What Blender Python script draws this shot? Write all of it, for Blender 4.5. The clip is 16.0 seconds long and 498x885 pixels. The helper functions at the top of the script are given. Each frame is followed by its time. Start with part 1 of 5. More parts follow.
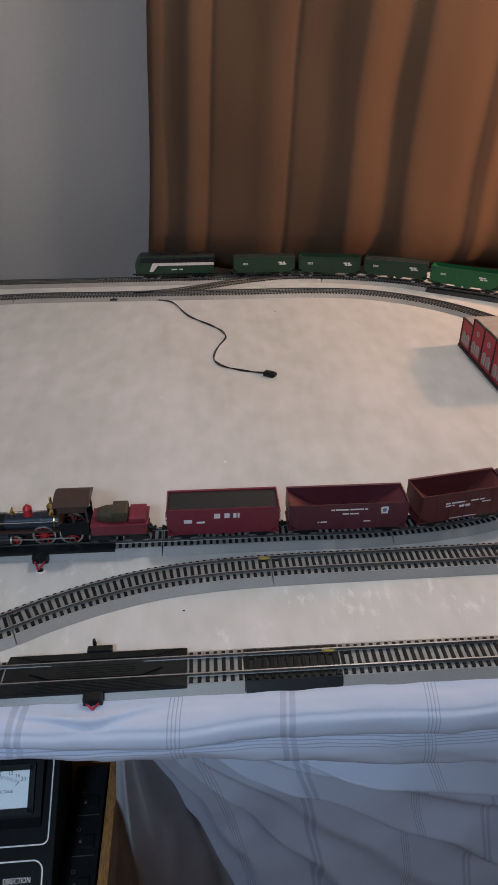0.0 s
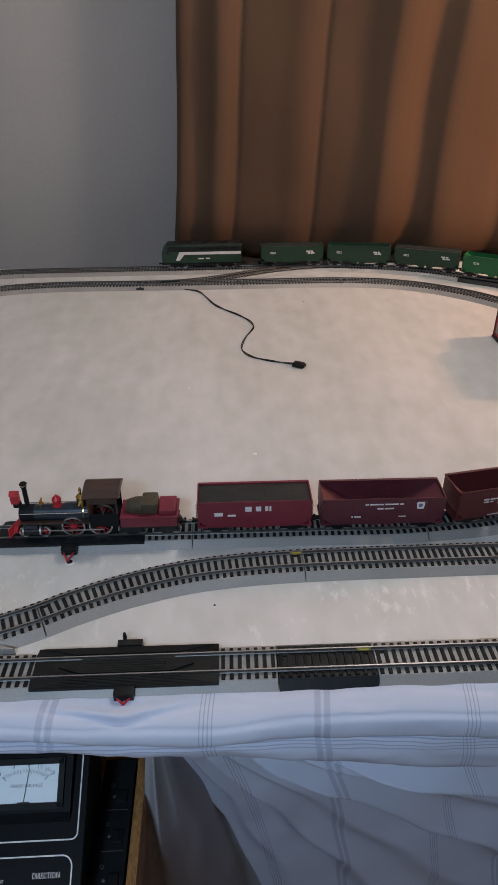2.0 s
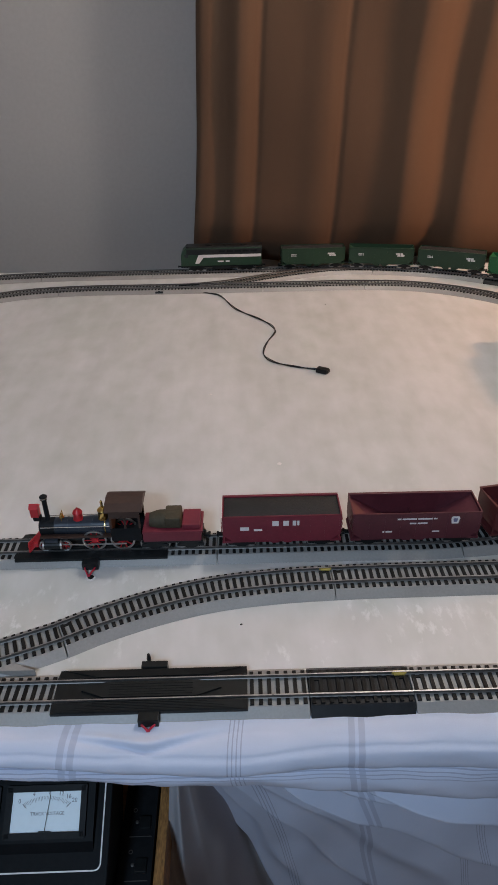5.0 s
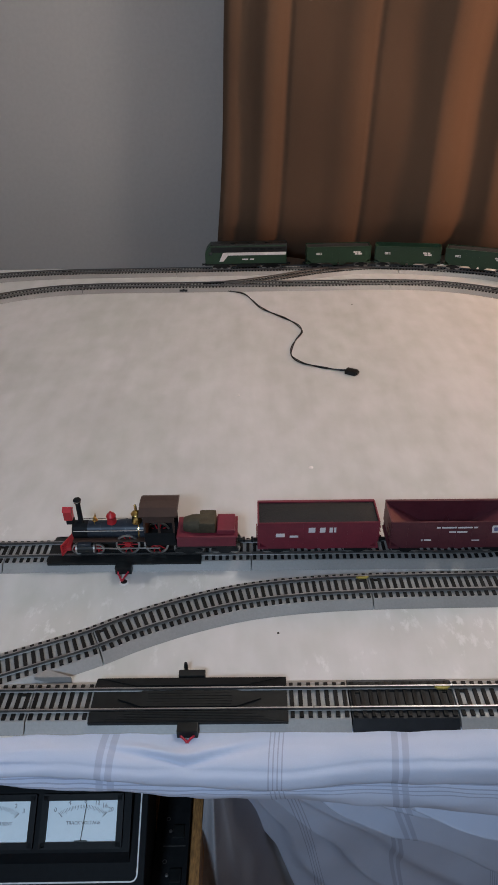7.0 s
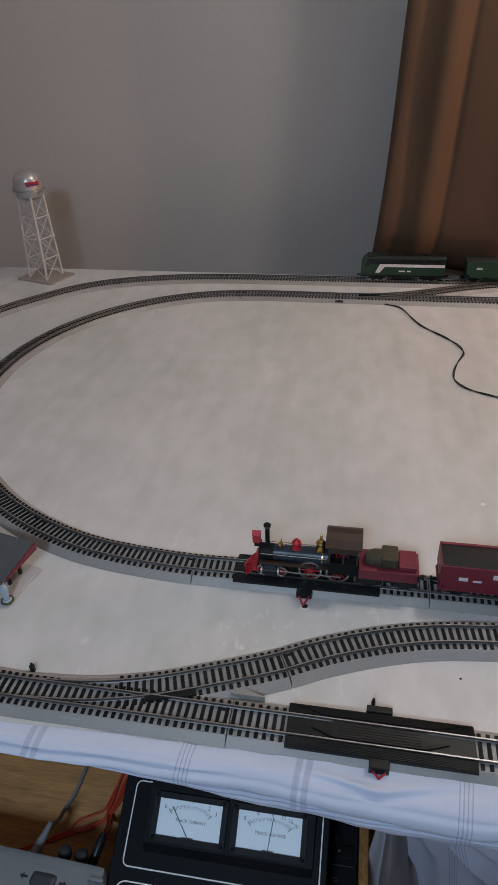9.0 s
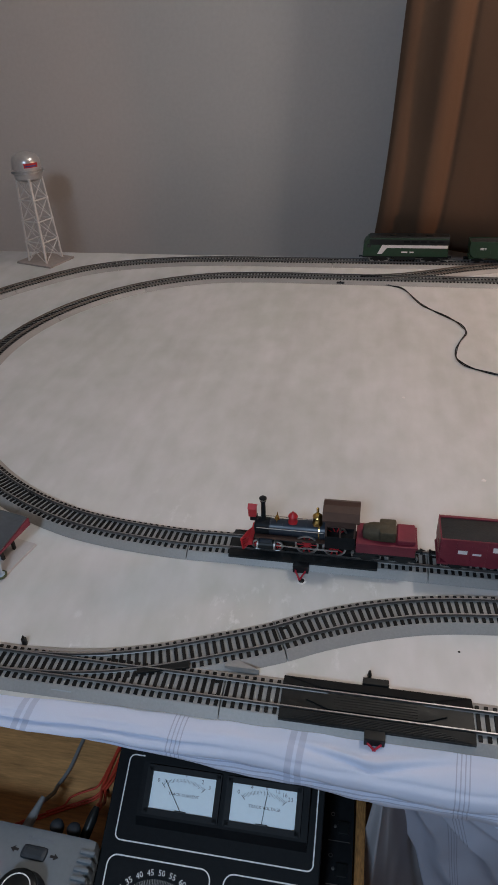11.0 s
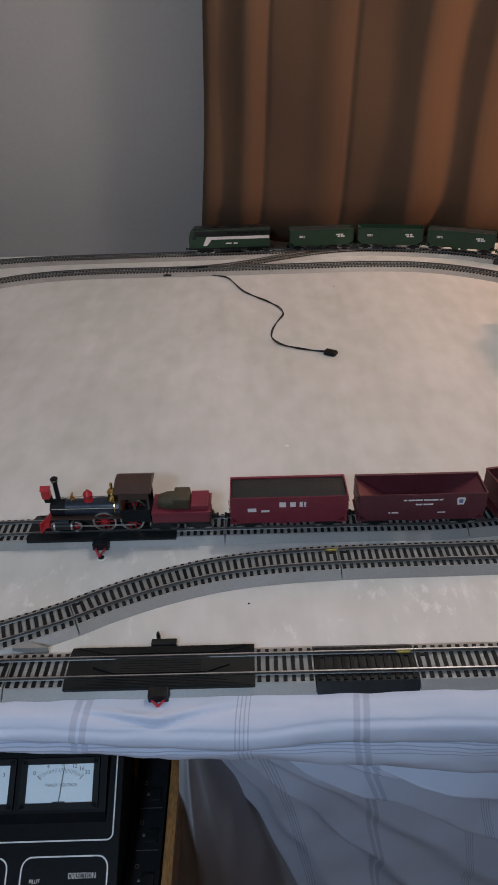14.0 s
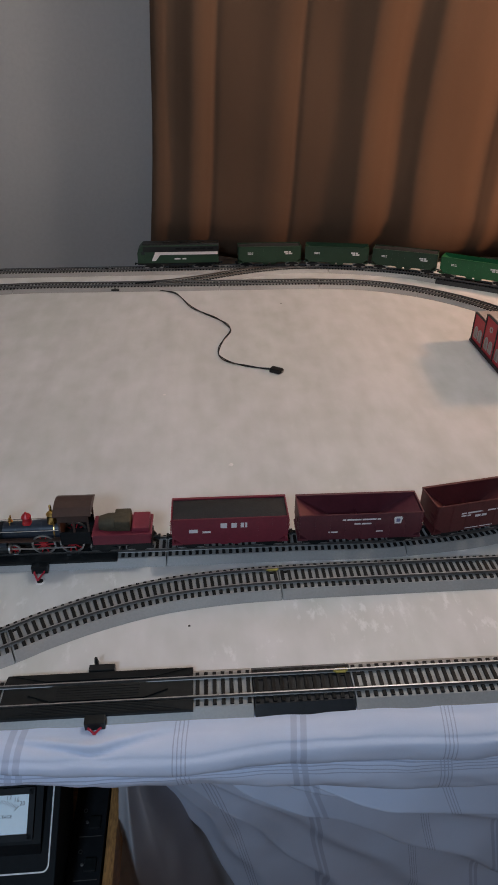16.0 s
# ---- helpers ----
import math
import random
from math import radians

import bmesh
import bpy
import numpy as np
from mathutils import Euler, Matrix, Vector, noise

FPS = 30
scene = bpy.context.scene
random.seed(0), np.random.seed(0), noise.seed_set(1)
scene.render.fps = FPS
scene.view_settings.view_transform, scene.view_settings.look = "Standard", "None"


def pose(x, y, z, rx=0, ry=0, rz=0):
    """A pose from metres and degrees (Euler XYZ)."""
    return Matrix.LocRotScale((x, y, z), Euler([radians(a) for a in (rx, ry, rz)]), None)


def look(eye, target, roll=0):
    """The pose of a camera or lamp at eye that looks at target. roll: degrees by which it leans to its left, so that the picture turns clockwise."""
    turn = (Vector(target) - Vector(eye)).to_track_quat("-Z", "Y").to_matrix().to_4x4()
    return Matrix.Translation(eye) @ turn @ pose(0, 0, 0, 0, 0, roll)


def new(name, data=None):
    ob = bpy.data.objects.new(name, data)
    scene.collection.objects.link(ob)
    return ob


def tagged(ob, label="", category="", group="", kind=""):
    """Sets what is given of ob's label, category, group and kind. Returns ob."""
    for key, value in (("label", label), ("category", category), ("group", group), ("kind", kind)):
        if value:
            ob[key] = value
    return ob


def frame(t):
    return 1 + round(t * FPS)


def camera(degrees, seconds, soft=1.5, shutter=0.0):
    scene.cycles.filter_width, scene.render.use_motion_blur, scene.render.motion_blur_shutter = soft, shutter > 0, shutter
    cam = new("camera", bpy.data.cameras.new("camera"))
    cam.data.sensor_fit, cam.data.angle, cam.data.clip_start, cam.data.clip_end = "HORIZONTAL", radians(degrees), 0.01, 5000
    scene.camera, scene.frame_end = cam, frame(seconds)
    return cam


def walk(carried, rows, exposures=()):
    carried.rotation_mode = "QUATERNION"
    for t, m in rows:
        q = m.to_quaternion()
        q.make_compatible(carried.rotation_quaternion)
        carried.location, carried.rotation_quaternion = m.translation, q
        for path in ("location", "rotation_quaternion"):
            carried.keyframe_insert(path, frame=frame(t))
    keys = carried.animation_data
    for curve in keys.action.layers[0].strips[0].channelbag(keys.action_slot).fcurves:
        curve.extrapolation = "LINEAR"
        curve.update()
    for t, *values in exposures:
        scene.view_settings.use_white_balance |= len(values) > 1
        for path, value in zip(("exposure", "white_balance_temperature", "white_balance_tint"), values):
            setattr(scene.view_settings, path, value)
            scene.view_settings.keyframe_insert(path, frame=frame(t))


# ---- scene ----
cam = camera(41.7, 16.0, soft=1.05, shutter=0.4)
PATH = [
    (0, (0.212, -0.336, 0.424), (0.337, 1.375, -0.606), 0.2),
    (0.5, (0.207, -0.335, 0.422), (0.308, 1.372, -0.615), 0.1),
    (1, (0.206, -0.336, 0.421), (0.302, 1.367, -0.624), 0.2),
    (1.5, (0.206, -0.329, 0.419), (0.28, 1.372, -0.63), -0.3),
    (2, (0.201, -0.323, 0.417), (0.264, 1.377, -0.635), -0.3),
    (2.5, (0.201, -0.318, 0.417), (0.258, 1.381, -0.636), -0.4),
    (3, (0.197, -0.312, 0.416), (0.241, 1.384, -0.642), -0.7),
    (3.5, (0.194, -0.306, 0.415), (0.23, 1.392, -0.642), -0.8),
    (5.8, (0.184, -0.293, 0.414), (0.189, 1.41, -0.634), -0.8),
    (6, (0.178, -0.291, 0.418), (0.176, 1.407, -0.639), -0.6),
    (6.5, (0.171, -0.29, 0.419), (0.155, 1.407, -0.64), -0.9),
    (7, (0.168, -0.286, 0.416), (0.152, 1.41, -0.644), -1.0),
    (7.5, (0.162, -0.284, 0.424), (0.126, 1.406, -0.646), -1.6),
    (8, (0.124, -0.285, 0.459), (-0.008, 1.399, -0.612), -0.7),
    (8.5, (0.086, -0.286, 0.469), (-0.219, 1.369, -0.613), -1.8),
    (11, (0.095, -0.287, 0.445), (-0.241, 1.344, -0.663), -2.6),
    (11.5, (0.12, -0.291, 0.437), (-0.103, 1.364, -0.663), -1.9),
    (12, (0.145, -0.284, 0.434), (0.031, 1.379, -0.67), -1.7),
    (12.5, (0.165, -0.285, 0.426), (0.122, 1.363, -0.706), -0.9),
    (13, (0.173, -0.299, 0.422), (0.134, 1.354, -0.703), -1.7),
    (13.5, (0.184, -0.305, 0.422), (0.153, 1.354, -0.695), -1.7),
    (14, (0.193, -0.304, 0.417), (0.18, 1.37, -0.677), -1.8),
    (14.5, (0.201, -0.305, 0.422), (0.228, 1.374, -0.663), -1.1),
    (15, (0.202, -0.303, 0.42), (0.26, 1.382, -0.656), -0.5),
    (15.5, (0.202, -0.303, 0.424), (0.294, 1.381, -0.651), -0.2),
    (16, (0.207, -0.302, 0.428), (0.329, 1.383, -0.643), 0.5),
]
walk(cam, [(t, look(eye, target, roll)) for t, eye, target, roll in PATH], [(0.0, 0.03), (6.5, 0.11), (8.0, -0.02), (11.0, -0.05), (13.0, -0.05), (16.0, -0.15)])


# ---- light ----
def area_lamp(name, eye, target, power, width, depth, colour):
    data = bpy.data.lights.new(name, "AREA")
    data.shape, data.size, data.size_y, data.energy, data.color = "RECTANGLE", width, depth, power, colour
    lamp = new(name, data)
    lamp.matrix_world = look(eye, target)
    return lamp


world = bpy.data.worlds.new("room_air")
world.use_nodes = True
world.node_tree.nodes["Background"].inputs["Color"].default_value = (0.62, 0.70, 0.85, 1)
world.node_tree.nodes["Background"].inputs["Strength"].default_value = 0.05
scene.world = world
bulb = bpy.data.lights.new("ceiling_light", "POINT")
bulb.energy, bulb.color, bulb.shadow_soft_size = 20.4, (1.0, 0.915, 0.825), 0.07
new("ceiling_light", bulb).matrix_world = pose(0.75, 0.70, 1.50)
area_lamp("window_light", (-0.07, -0.95, 0.92), (-0.05, 0.40, 0.0), 7.8, 0.17, 0.17, (0.58, 0.77, 1.0))
area_lamp("warm_lamp", (1.36, 0.74, 0.47), (0.42, 0.95, 0.14), 7.0, 0.09, 0.09, (1.0, 0.50, 0.27))
scene.view_settings.exposure = 0.0


# ---- materials ----
def material(name, colour, rough=0.6, metal=0.0, vary=0.12, size=40.0, stretch=(1, 1, 1), bump=0.0, fine=300.0, spec=0.5, coat=0.0):
    m = bpy.data.materials.new(name)
    m.use_nodes = True
    nt = m.node_tree
    b = nt.nodes["Principled BSDF"]
    b.inputs["Roughness"].default_value, b.inputs["Metallic"].default_value = rough, metal
    b.inputs["Specular IOR Level"].default_value, b.inputs["Coat Weight"].default_value = spec, coat
    co = nt.nodes.new("ShaderNodeTexCoord")
    mp = nt.nodes.new("ShaderNodeMapping")
    mp.inputs["Scale"].default_value = stretch
    nt.links.new(co.outputs["Object"], mp.inputs["Vector"])
    big, small = nt.nodes.new("ShaderNodeTexNoise"), nt.nodes.new("ShaderNodeTexNoise")
    big.inputs["Scale"].default_value, small.inputs["Scale"].default_value = size, fine
    big.inputs["Detail"].default_value = small.inputs["Detail"].default_value = 4
    for n in (big, small):
        nt.links.new(mp.outputs["Vector"], n.inputs["Vector"])
    mix = nt.nodes.new("ShaderNodeMath")
    mix.operation = "MULTIPLY_ADD"
    mix.inputs[1].default_value = 0.5
    nt.links.new(small.outputs["Fac"], mix.inputs[0])
    half = nt.nodes.new("ShaderNodeMath")
    half.operation = "MULTIPLY"
    half.inputs[1].default_value = 0.5
    nt.links.new(big.outputs["Fac"], half.inputs[0])
    nt.links.new(half.outputs[0], mix.inputs[2])
    ramp = nt.nodes.new("ShaderNodeValToRGB")
    ramp.color_ramp.elements[0].position, ramp.color_ramp.elements[1].position = 0.32, 0.68
    ramp.color_ramp.elements[0].color = (*[c * (1 - vary) for c in colour], 1)
    ramp.color_ramp.elements[1].color = (*[min(1, c * (1 + vary)) for c in colour], 1)
    nt.links.new(mix.outputs[0], ramp.inputs["Fac"])
    nt.links.new(ramp.outputs["Color"], b.inputs["Base Color"])
    rr = nt.nodes.new("ShaderNodeMapRange")
    rr.inputs["To Min"].default_value, rr.inputs["To Max"].default_value = max(0.02, rough - 0.08), min(1, rough + 0.08)
    nt.links.new(big.outputs["Fac"], rr.inputs["Value"])
    nt.links.new(rr.outputs["Result"], b.inputs["Roughness"])
    if bump:
        bp = nt.nodes.new("ShaderNodeBump")
        bp.inputs["Strength"].default_value, bp.inputs["Distance"].default_value = bump, 0.001
        nt.links.new(mix.outputs[0], bp.inputs["Height"])
        nt.links.new(bp.outputs["Normal"], b.inputs["Normal"])
    return m


def random_tint(m, low, high):
    """Multiplies the base colour by a value of its own for each object."""
    nt = m.node_tree
    b = nt.nodes["Principled BSDF"]
    old = b.inputs["Base Color"].links[0].from_socket
    info = nt.nodes.new("ShaderNodeObjectInfo")
    rng = nt.nodes.new("ShaderNodeMapRange")
    rng.inputs["To Min"].default_value, rng.inputs["To Max"].default_value = low, high
    mul = nt.nodes.new("ShaderNodeVectorMath")
    mul.operation = "SCALE"
    nt.links.new(info.outputs["Random"], rng.inputs["Value"])
    nt.links.new(old, mul.inputs[0])
    nt.links.new(rng.outputs["Result"], mul.inputs["Scale"])
    nt.links.new(mul.outputs[0], b.inputs["Base Color"])
    return m


PAINT = material("white_board_paint", (0.655, 0.655, 0.66), 0.36, vary=0.10, size=2.6, stretch=(1.6, 1.0, 1), bump=0.03, fine=22)


def brushed_gloss(m):
    """Rolled paint: dry strokes along and across the board that differ in gloss, tone and height."""
    nt = m.node_tree
    b = nt.nodes["Principled BSDF"]
    co = nt.nodes.new("ShaderNodeTexCoord")
    sums = []
    for stretch, scale in (((20, 1.6, 1), 1.0), ((13, 6.5, 1), 1.0), ((60, 9, 1), 1.0)):
        mp = nt.nodes.new("ShaderNodeMapping")
        mp.inputs["Scale"].default_value = stretch
        n = nt.nodes.new("ShaderNodeTexNoise")
        n.inputs["Scale"].default_value, n.inputs["Detail"].default_value = scale, 3
        nt.links.new(co.outputs["Object"], mp.inputs["Vector"])
        nt.links.new(mp.outputs["Vector"], n.inputs["Vector"])
        sums.append(n.outputs["Fac"])
    for other in sums[1:]:
        add = nt.nodes.new("ShaderNodeMath")
        nt.links.new(sums[0], add.inputs[0])
        nt.links.new(other, add.inputs[1])
        sums[0] = add.outputs[0]
    rng = nt.nodes.new("ShaderNodeMapRange")
    rng.inputs["From Min"].default_value, rng.inputs["From Max"].default_value = 0.6, 2.4
    rng.inputs["To Min"].default_value, rng.inputs["To Max"].default_value = 0.56, 0.42
    nt.links.new(sums[0], rng.inputs["Value"])
    nt.links.new(rng.outputs["Result"], b.inputs["Roughness"])
    tone = nt.nodes.new("ShaderNodeMapRange")
    tone.inputs["From Min"].default_value, tone.inputs["From Max"].default_value = 0.5, 2.5
    tone.inputs["To Min"].default_value, tone.inputs["To Max"].default_value = 0.86, 1.13
    nt.links.new(sums[0], tone.inputs["Value"])
    mul = nt.nodes.new("ShaderNodeVectorMath")
    mul.operation = "SCALE"
    nt.links.new(b.inputs["Base Color"].links[0].from_socket, mul.inputs[0])
    nt.links.new(tone.outputs["Result"], mul.inputs["Scale"])
    # pale flecks, thicker in some places: chalky dry-brush dabs plus gloss glints painted in
    flecks = []
    for stretch, scale, low, high in (((120, 60, 1), 1.0, 0.53, 0.68), ((11, 9, 1), 1.0, 0.50, 0.62)):
        mp = nt.nodes.new("ShaderNodeMapping")
        mp.inputs["Scale"].default_value = stretch
        n = nt.nodes.new("ShaderNodeTexNoise")
        n.inputs["Scale"].default_value, n.inputs["Detail"].default_value, n.inputs["Roughness"].default_value = scale, 5, 0.6
        r = nt.nodes.new("ShaderNodeMapRange")
        r.interpolation_type = "SMOOTHSTEP"
        r.inputs["From Min"].default_value, r.inputs["From Max"].default_value = low, high
        nt.links.new(co.outputs["Object"], mp.inputs["Vector"])
        nt.links.new(mp.outputs["Vector"], n.inputs["Vector"])
        nt.links.new(n.outputs["Fac"], r.inputs["Value"])
        flecks.append(r.outputs["Result"])
    both = nt.nodes.new("ShaderNodeMath")
    both.operation = "MULTIPLY"
    nt.links.new(flecks[0], both.inputs[0])
    nt.links.new(flecks[1], both.inputs[1])
    mix = nt.nodes.new("ShaderNodeMix")
    mix.data_type = "RGBA"
    # strongest on the front strip, where most of the painted glints lie
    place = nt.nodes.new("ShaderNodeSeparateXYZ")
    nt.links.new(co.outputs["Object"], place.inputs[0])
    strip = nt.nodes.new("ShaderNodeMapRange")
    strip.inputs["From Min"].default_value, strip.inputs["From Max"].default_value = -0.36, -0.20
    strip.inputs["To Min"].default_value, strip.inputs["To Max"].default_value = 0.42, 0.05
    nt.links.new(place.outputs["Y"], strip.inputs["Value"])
    # fleck amount by place, chalk and painted glints together
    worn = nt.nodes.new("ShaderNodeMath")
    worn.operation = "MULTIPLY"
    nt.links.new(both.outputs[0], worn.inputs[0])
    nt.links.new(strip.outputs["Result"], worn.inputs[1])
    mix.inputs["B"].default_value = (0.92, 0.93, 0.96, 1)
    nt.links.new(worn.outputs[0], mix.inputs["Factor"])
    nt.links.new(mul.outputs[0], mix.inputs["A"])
    nt.links.new(mix.outputs["Result"], b.inputs["Base Color"])
    ramp = [n for n in nt.nodes if n.type == "VALTORGB"][0].color_ramp
    ramp.elements[0].position, ramp.elements[1].position = 0.28, 0.74
    ramp.elements[0].color, ramp.elements[1].color = (0.474, 0.504, 0.484, 1), (0.672, 0.670, 0.694, 1)


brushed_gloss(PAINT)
WALL = material("grey_wall_paint", (0.512, 0.482, 0.458), 0.62, vary=0.05, size=3, bump=0.08, fine=120)
CURTAIN = material("brown_curtain_cloth", (0.113, 0.0690, 0.0440), 0.82, vary=0.14, size=5, stretch=(3, 3, 0.5), bump=0.25, fine=900, spec=0.2)
ROADBED = material("grey_plastic_roadbed", (0.288, 0.286, 0.280), 0.40, vary=0.10, size=30, bump=0.1, fine=500)
BLACKBED = material("black_plastic_roadbed", (0.012, 0.0135, 0.0165), 0.42, vary=0.25, size=60, bump=0.1, spec=0.2)
TIE = random_tint(material("dark_plastic_tie", (0.0108, 0.0108, 0.0108), 0.55, vary=0.3, size=400, bump=0.2, fine=900, spec=0.15), 0.6, 1.5)
RAIL = material("nickel_silver_rail", (0.41, 0.41, 0.42), 0.30, 0.85, vary=0.15, size=60, fine=400)
RAILSIDE = material("dulled_rail_side", (0.165, 0.160, 0.155), 0.48, 0.75, vary=0.3, size=120)
BLACK = material("black_plastic", (0.0095, 0.0115, 0.0125), 0.36, vary=0.3, size=80, bump=0.1, spec=0.30)
SATIN = material("satin_black_metal", (0.011, 0.0125, 0.0145), 0.5, vary=0.25, size=40, bump=0.08, spec=0.10)
CHROME = material("bright_metal", (0.75, 0.75, 0.74), 0.2, 1.0, vary=0.1)
YELLOW = material("yellow_paint_mark", (0.44, 0.34, 0.08), 0.6)
REDWIRE = material("red_wire_sheath", (0.48, 0.022, 0.050), 0.45)
WOOD = material("oiled_wood", (0.50, 0.268, 0.108), 0.5, vary=0.35, size=9, stretch=(1, 9, 9), bump=0.15, fine=70)
PLY = material("raw_wood_edge", (0.31, 0.150, 0.048), 0.65, vary=0.75, size=30, stretch=(5, 1, 5), bump=0.3, fine=200)


# ---- building helpers ----
def root(name, x=0.0, y=0.0, z=0.0, turn=0.0, **tags):
    ob = new(name)
    ob.empty_display_size = 0.02
    ob.matrix_world = pose(x, y, z, 0, 0, turn)
    return tagged(ob, **tags)


def part(name, bm, mat, parent=None, label="", smooth=None):
    mesh = bpy.data.meshes.new(name)
    bm.normal_update()
    if smooth is not None:
        for f in bm.faces:
            f.smooth = True
        for e in bm.edges:
            e.smooth = len(e.link_faces) < 2 or e.calc_face_angle(0) < radians(smooth)
    bm.to_mesh(mesh)
    bm.free()
    mesh.materials.append(mat)
    ob = new(name, mesh)
    if parent is not None:
        ob.parent = parent
    return tagged(ob, label=label)


def box(bm, x0, x1, y0, y1, z0, z1, bevel=0.0, m=None):
    made = bmesh.ops.create_cube(bm, size=1.0)["verts"]
    for v in made:
        v.co = ((x0 + x1) / 2 + v.co.x * (x1 - x0), (y0 + y1) / 2 + v.co.y * (y1 - y0), (z0 + z1) / 2 + v.co.z * (z1 - z0))
    if bevel:
        edges = list({e for v in made for e in v.link_edges})
        made = list({v for f in bmesh.ops.bevel(bm, geom=edges, offset=bevel, segments=2, profile=0.6, affect="EDGES")["faces"] for v in f.verts} | {v for v in made if v.is_valid})
    if m is not None:
        bmesh.ops.transform(bm, matrix=m, verts=made)
    return bm


def boxed(x0, x1, y0, y1, z0, z1, bevel=0.0, m=None):
    return box(bmesh.new(), x0, x1, y0, y1, z0, z1, bevel, m)


def rod(bm, a, b, r0, r1=None, seg=10, cap=True):
    a, b = Vector(a), Vector(b)
    turn = (b - a).to_track_quat("Z", "Y").to_matrix().to_4x4()
    bmesh.ops.create_cone(bm, cap_ends=cap, segments=seg, radius1=r0, radius2=r0 if r1 is None else r1, depth=(b - a).length, matrix=Matrix.Translation((a + b) / 2) @ turn)
    return bm


def lathe(bm, rings, x=0.0, y=0.0, z=0.0, seg=20, m=None):
    """A turned shape round the z axis, from rows of (radius, height)."""
    rows = []
    for r, h in rings:
        rows.append([bm.verts.new((x + r * math.cos(2 * math.pi * k / seg), y + r * math.sin(2 * math.pi * k / seg), z + h)) for k in range(seg)])
    for a, b in zip(rows, rows[1:]):
        for k in range(seg):
            bm.faces.new((a[k], a[(k + 1) % seg], b[(k + 1) % seg], b[k]))
    bm.faces.new(rows[0][::-1])
    bm.faces.new(rows[-1])
    if m is not None:
        bmesh.ops.transform(bm, matrix=m, verts=[v for row in rows for v in row])
    return bm


def prism(bm, outline, axis, a, b):
    """A closed outline (pairs) drawn out along an axis from a to b."""
    put = {"x": lambda p, q, s: (s, p, q), "y": lambda p, q, s: (p, s, q), "z": lambda p, q, s: (p, q, s)}[axis]
    lo, hi = ([bm.verts.new(put(p, q, s)) for p, q in outline] for s in (a, b))
    n = len(outline)
    for k in range(n):
        bm.faces.new((lo[k], lo[(k + 1) % n], hi[(k + 1) % n], hi[k]))
    bm.faces.new(lo[::-1])
    bm.faces.new(hi)
    bmesh.ops.recalc_face_normals(bm, faces=bm.faces)
    return bm


def tube(bm, points, r, seg=8):
    """A round cable through points."""
    pts = [Vector(p) for p in points]
    rows = []
    for k, p in enumerate(pts):
        d = (pts[min(k + 1, len(pts) - 1)] - pts[max(k - 1, 0)]).normalized()
        side = d.cross(Vector((0, 0, 1)))
        side = side.normalized() if side.length > 1e-4 else Vector((1, 0, 0))
        up = side.cross(d)
        rows.append([bm.verts.new(p + r * (side * math.cos(2 * math.pi * j / seg) + up * math.sin(2 * math.pi * j / seg))) for j in range(seg)])
    for a, b in zip(rows, rows[1:]):
        for j in range(seg):
            bm.faces.new((a[j], a[(j + 1) % seg], b[(j + 1) % seg], b[j]))
    bm.faces.new(rows[0][::-1])
    bm.faces.new(rows[-1])
    bmesh.ops.recalc_face_normals(bm, faces=bm.faces)
    return bm


def curve_through(points, n=12, closed=False):
    """A smooth run of points through the given ones (centripetal Catmull-Rom)."""
    p = [Vector(q) for q in points]
    p = [p[-1], *p, p[0], p[1]] if closed else [2 * p[0] - p[1], *p, 2 * p[-1] - p[-2]]
    out = []
    for a, b, c, d in zip(p, p[1:], p[2:], p[3:]):
        t1 = max((b - a).length, 1e-9) ** 0.5
        t2 = t1 + max((c - b).length, 1e-9) ** 0.5
        t3 = t2 + max((d - c).length, 1e-9) ** 0.5
        for k in range(n):
            t = t1 + (t2 - t1) * k / n
            e, f, g = a.lerp(b, t / t1), b.lerp(c, (t - t1) / (t2 - t1)), c.lerp(d, (t - t2) / (t3 - t2))
            h, i = e.lerp(f, t / t2), f.lerp(g, (t - t1) / (t3 - t1))
            out.append(h.lerp(i, (t - t1) / (t2 - t1)))
    if not closed:
        out.append(p[-2])
    return out


def words(name, text, size, mat, parent, m, squeeze=1.0, label="", thick=0.00008):
    """Lettering as a thin mesh, in Blender's own font, centred at the pose m."""
    data = bpy.data.curves.new(name, "FONT")
    data.body, data.size, data.align_x, data.align_y, data.extrude, data.resolution_u = text, size, "CENTER", "CENTER", thick, 2
    ob = new(name, data)
    mesh = bpy.data.meshes.new_from_object(ob)
    bpy.data.objects.remove(ob)
    bpy.data.curves.remove(data)
    mesh.transform(m @ Matrix.Diagonal((squeeze, 1, 1, 1)))
    mesh.materials.clear()
    mesh.materials.append(mat)
    ob = new(name, mesh)
    ob.parent = parent
    return tagged(ob, label=label)


# ---- room ----
WALL_Y, CURTAIN_Y = 1.300, 1.135
FLOOR_Z, CEILING_Z = -0.78, 1.66


tagged(part("wall_north", boxed(-1.7, 2.2, WALL_Y, WALL_Y + 0.12, FLOOR_Z, CEILING_Z), WALL), "plain grey-painted wall behind the train table", "wall", kind="structure")
tagged(part("wall_west", boxed(-1.82, -1.7, -2.3, WALL_Y + 0.12, FLOOR_Z, CEILING_Z), WALL), "plain grey-painted side wall of the room", "wall", kind="structure")
tagged(part("wall_east", boxed(2.2, 2.32, -2.3, WALL_Y + 0.12, FLOOR_Z, CEILING_Z), WALL), "plain grey-painted side wall of the room", "wall", kind="structure")
tagged(part("wall_south", boxed(-1.82, 2.32, -2.42, -2.3, FLOOR_Z, CEILING_Z), WALL), "plain grey-painted wall of the room", "wall", kind="structure")
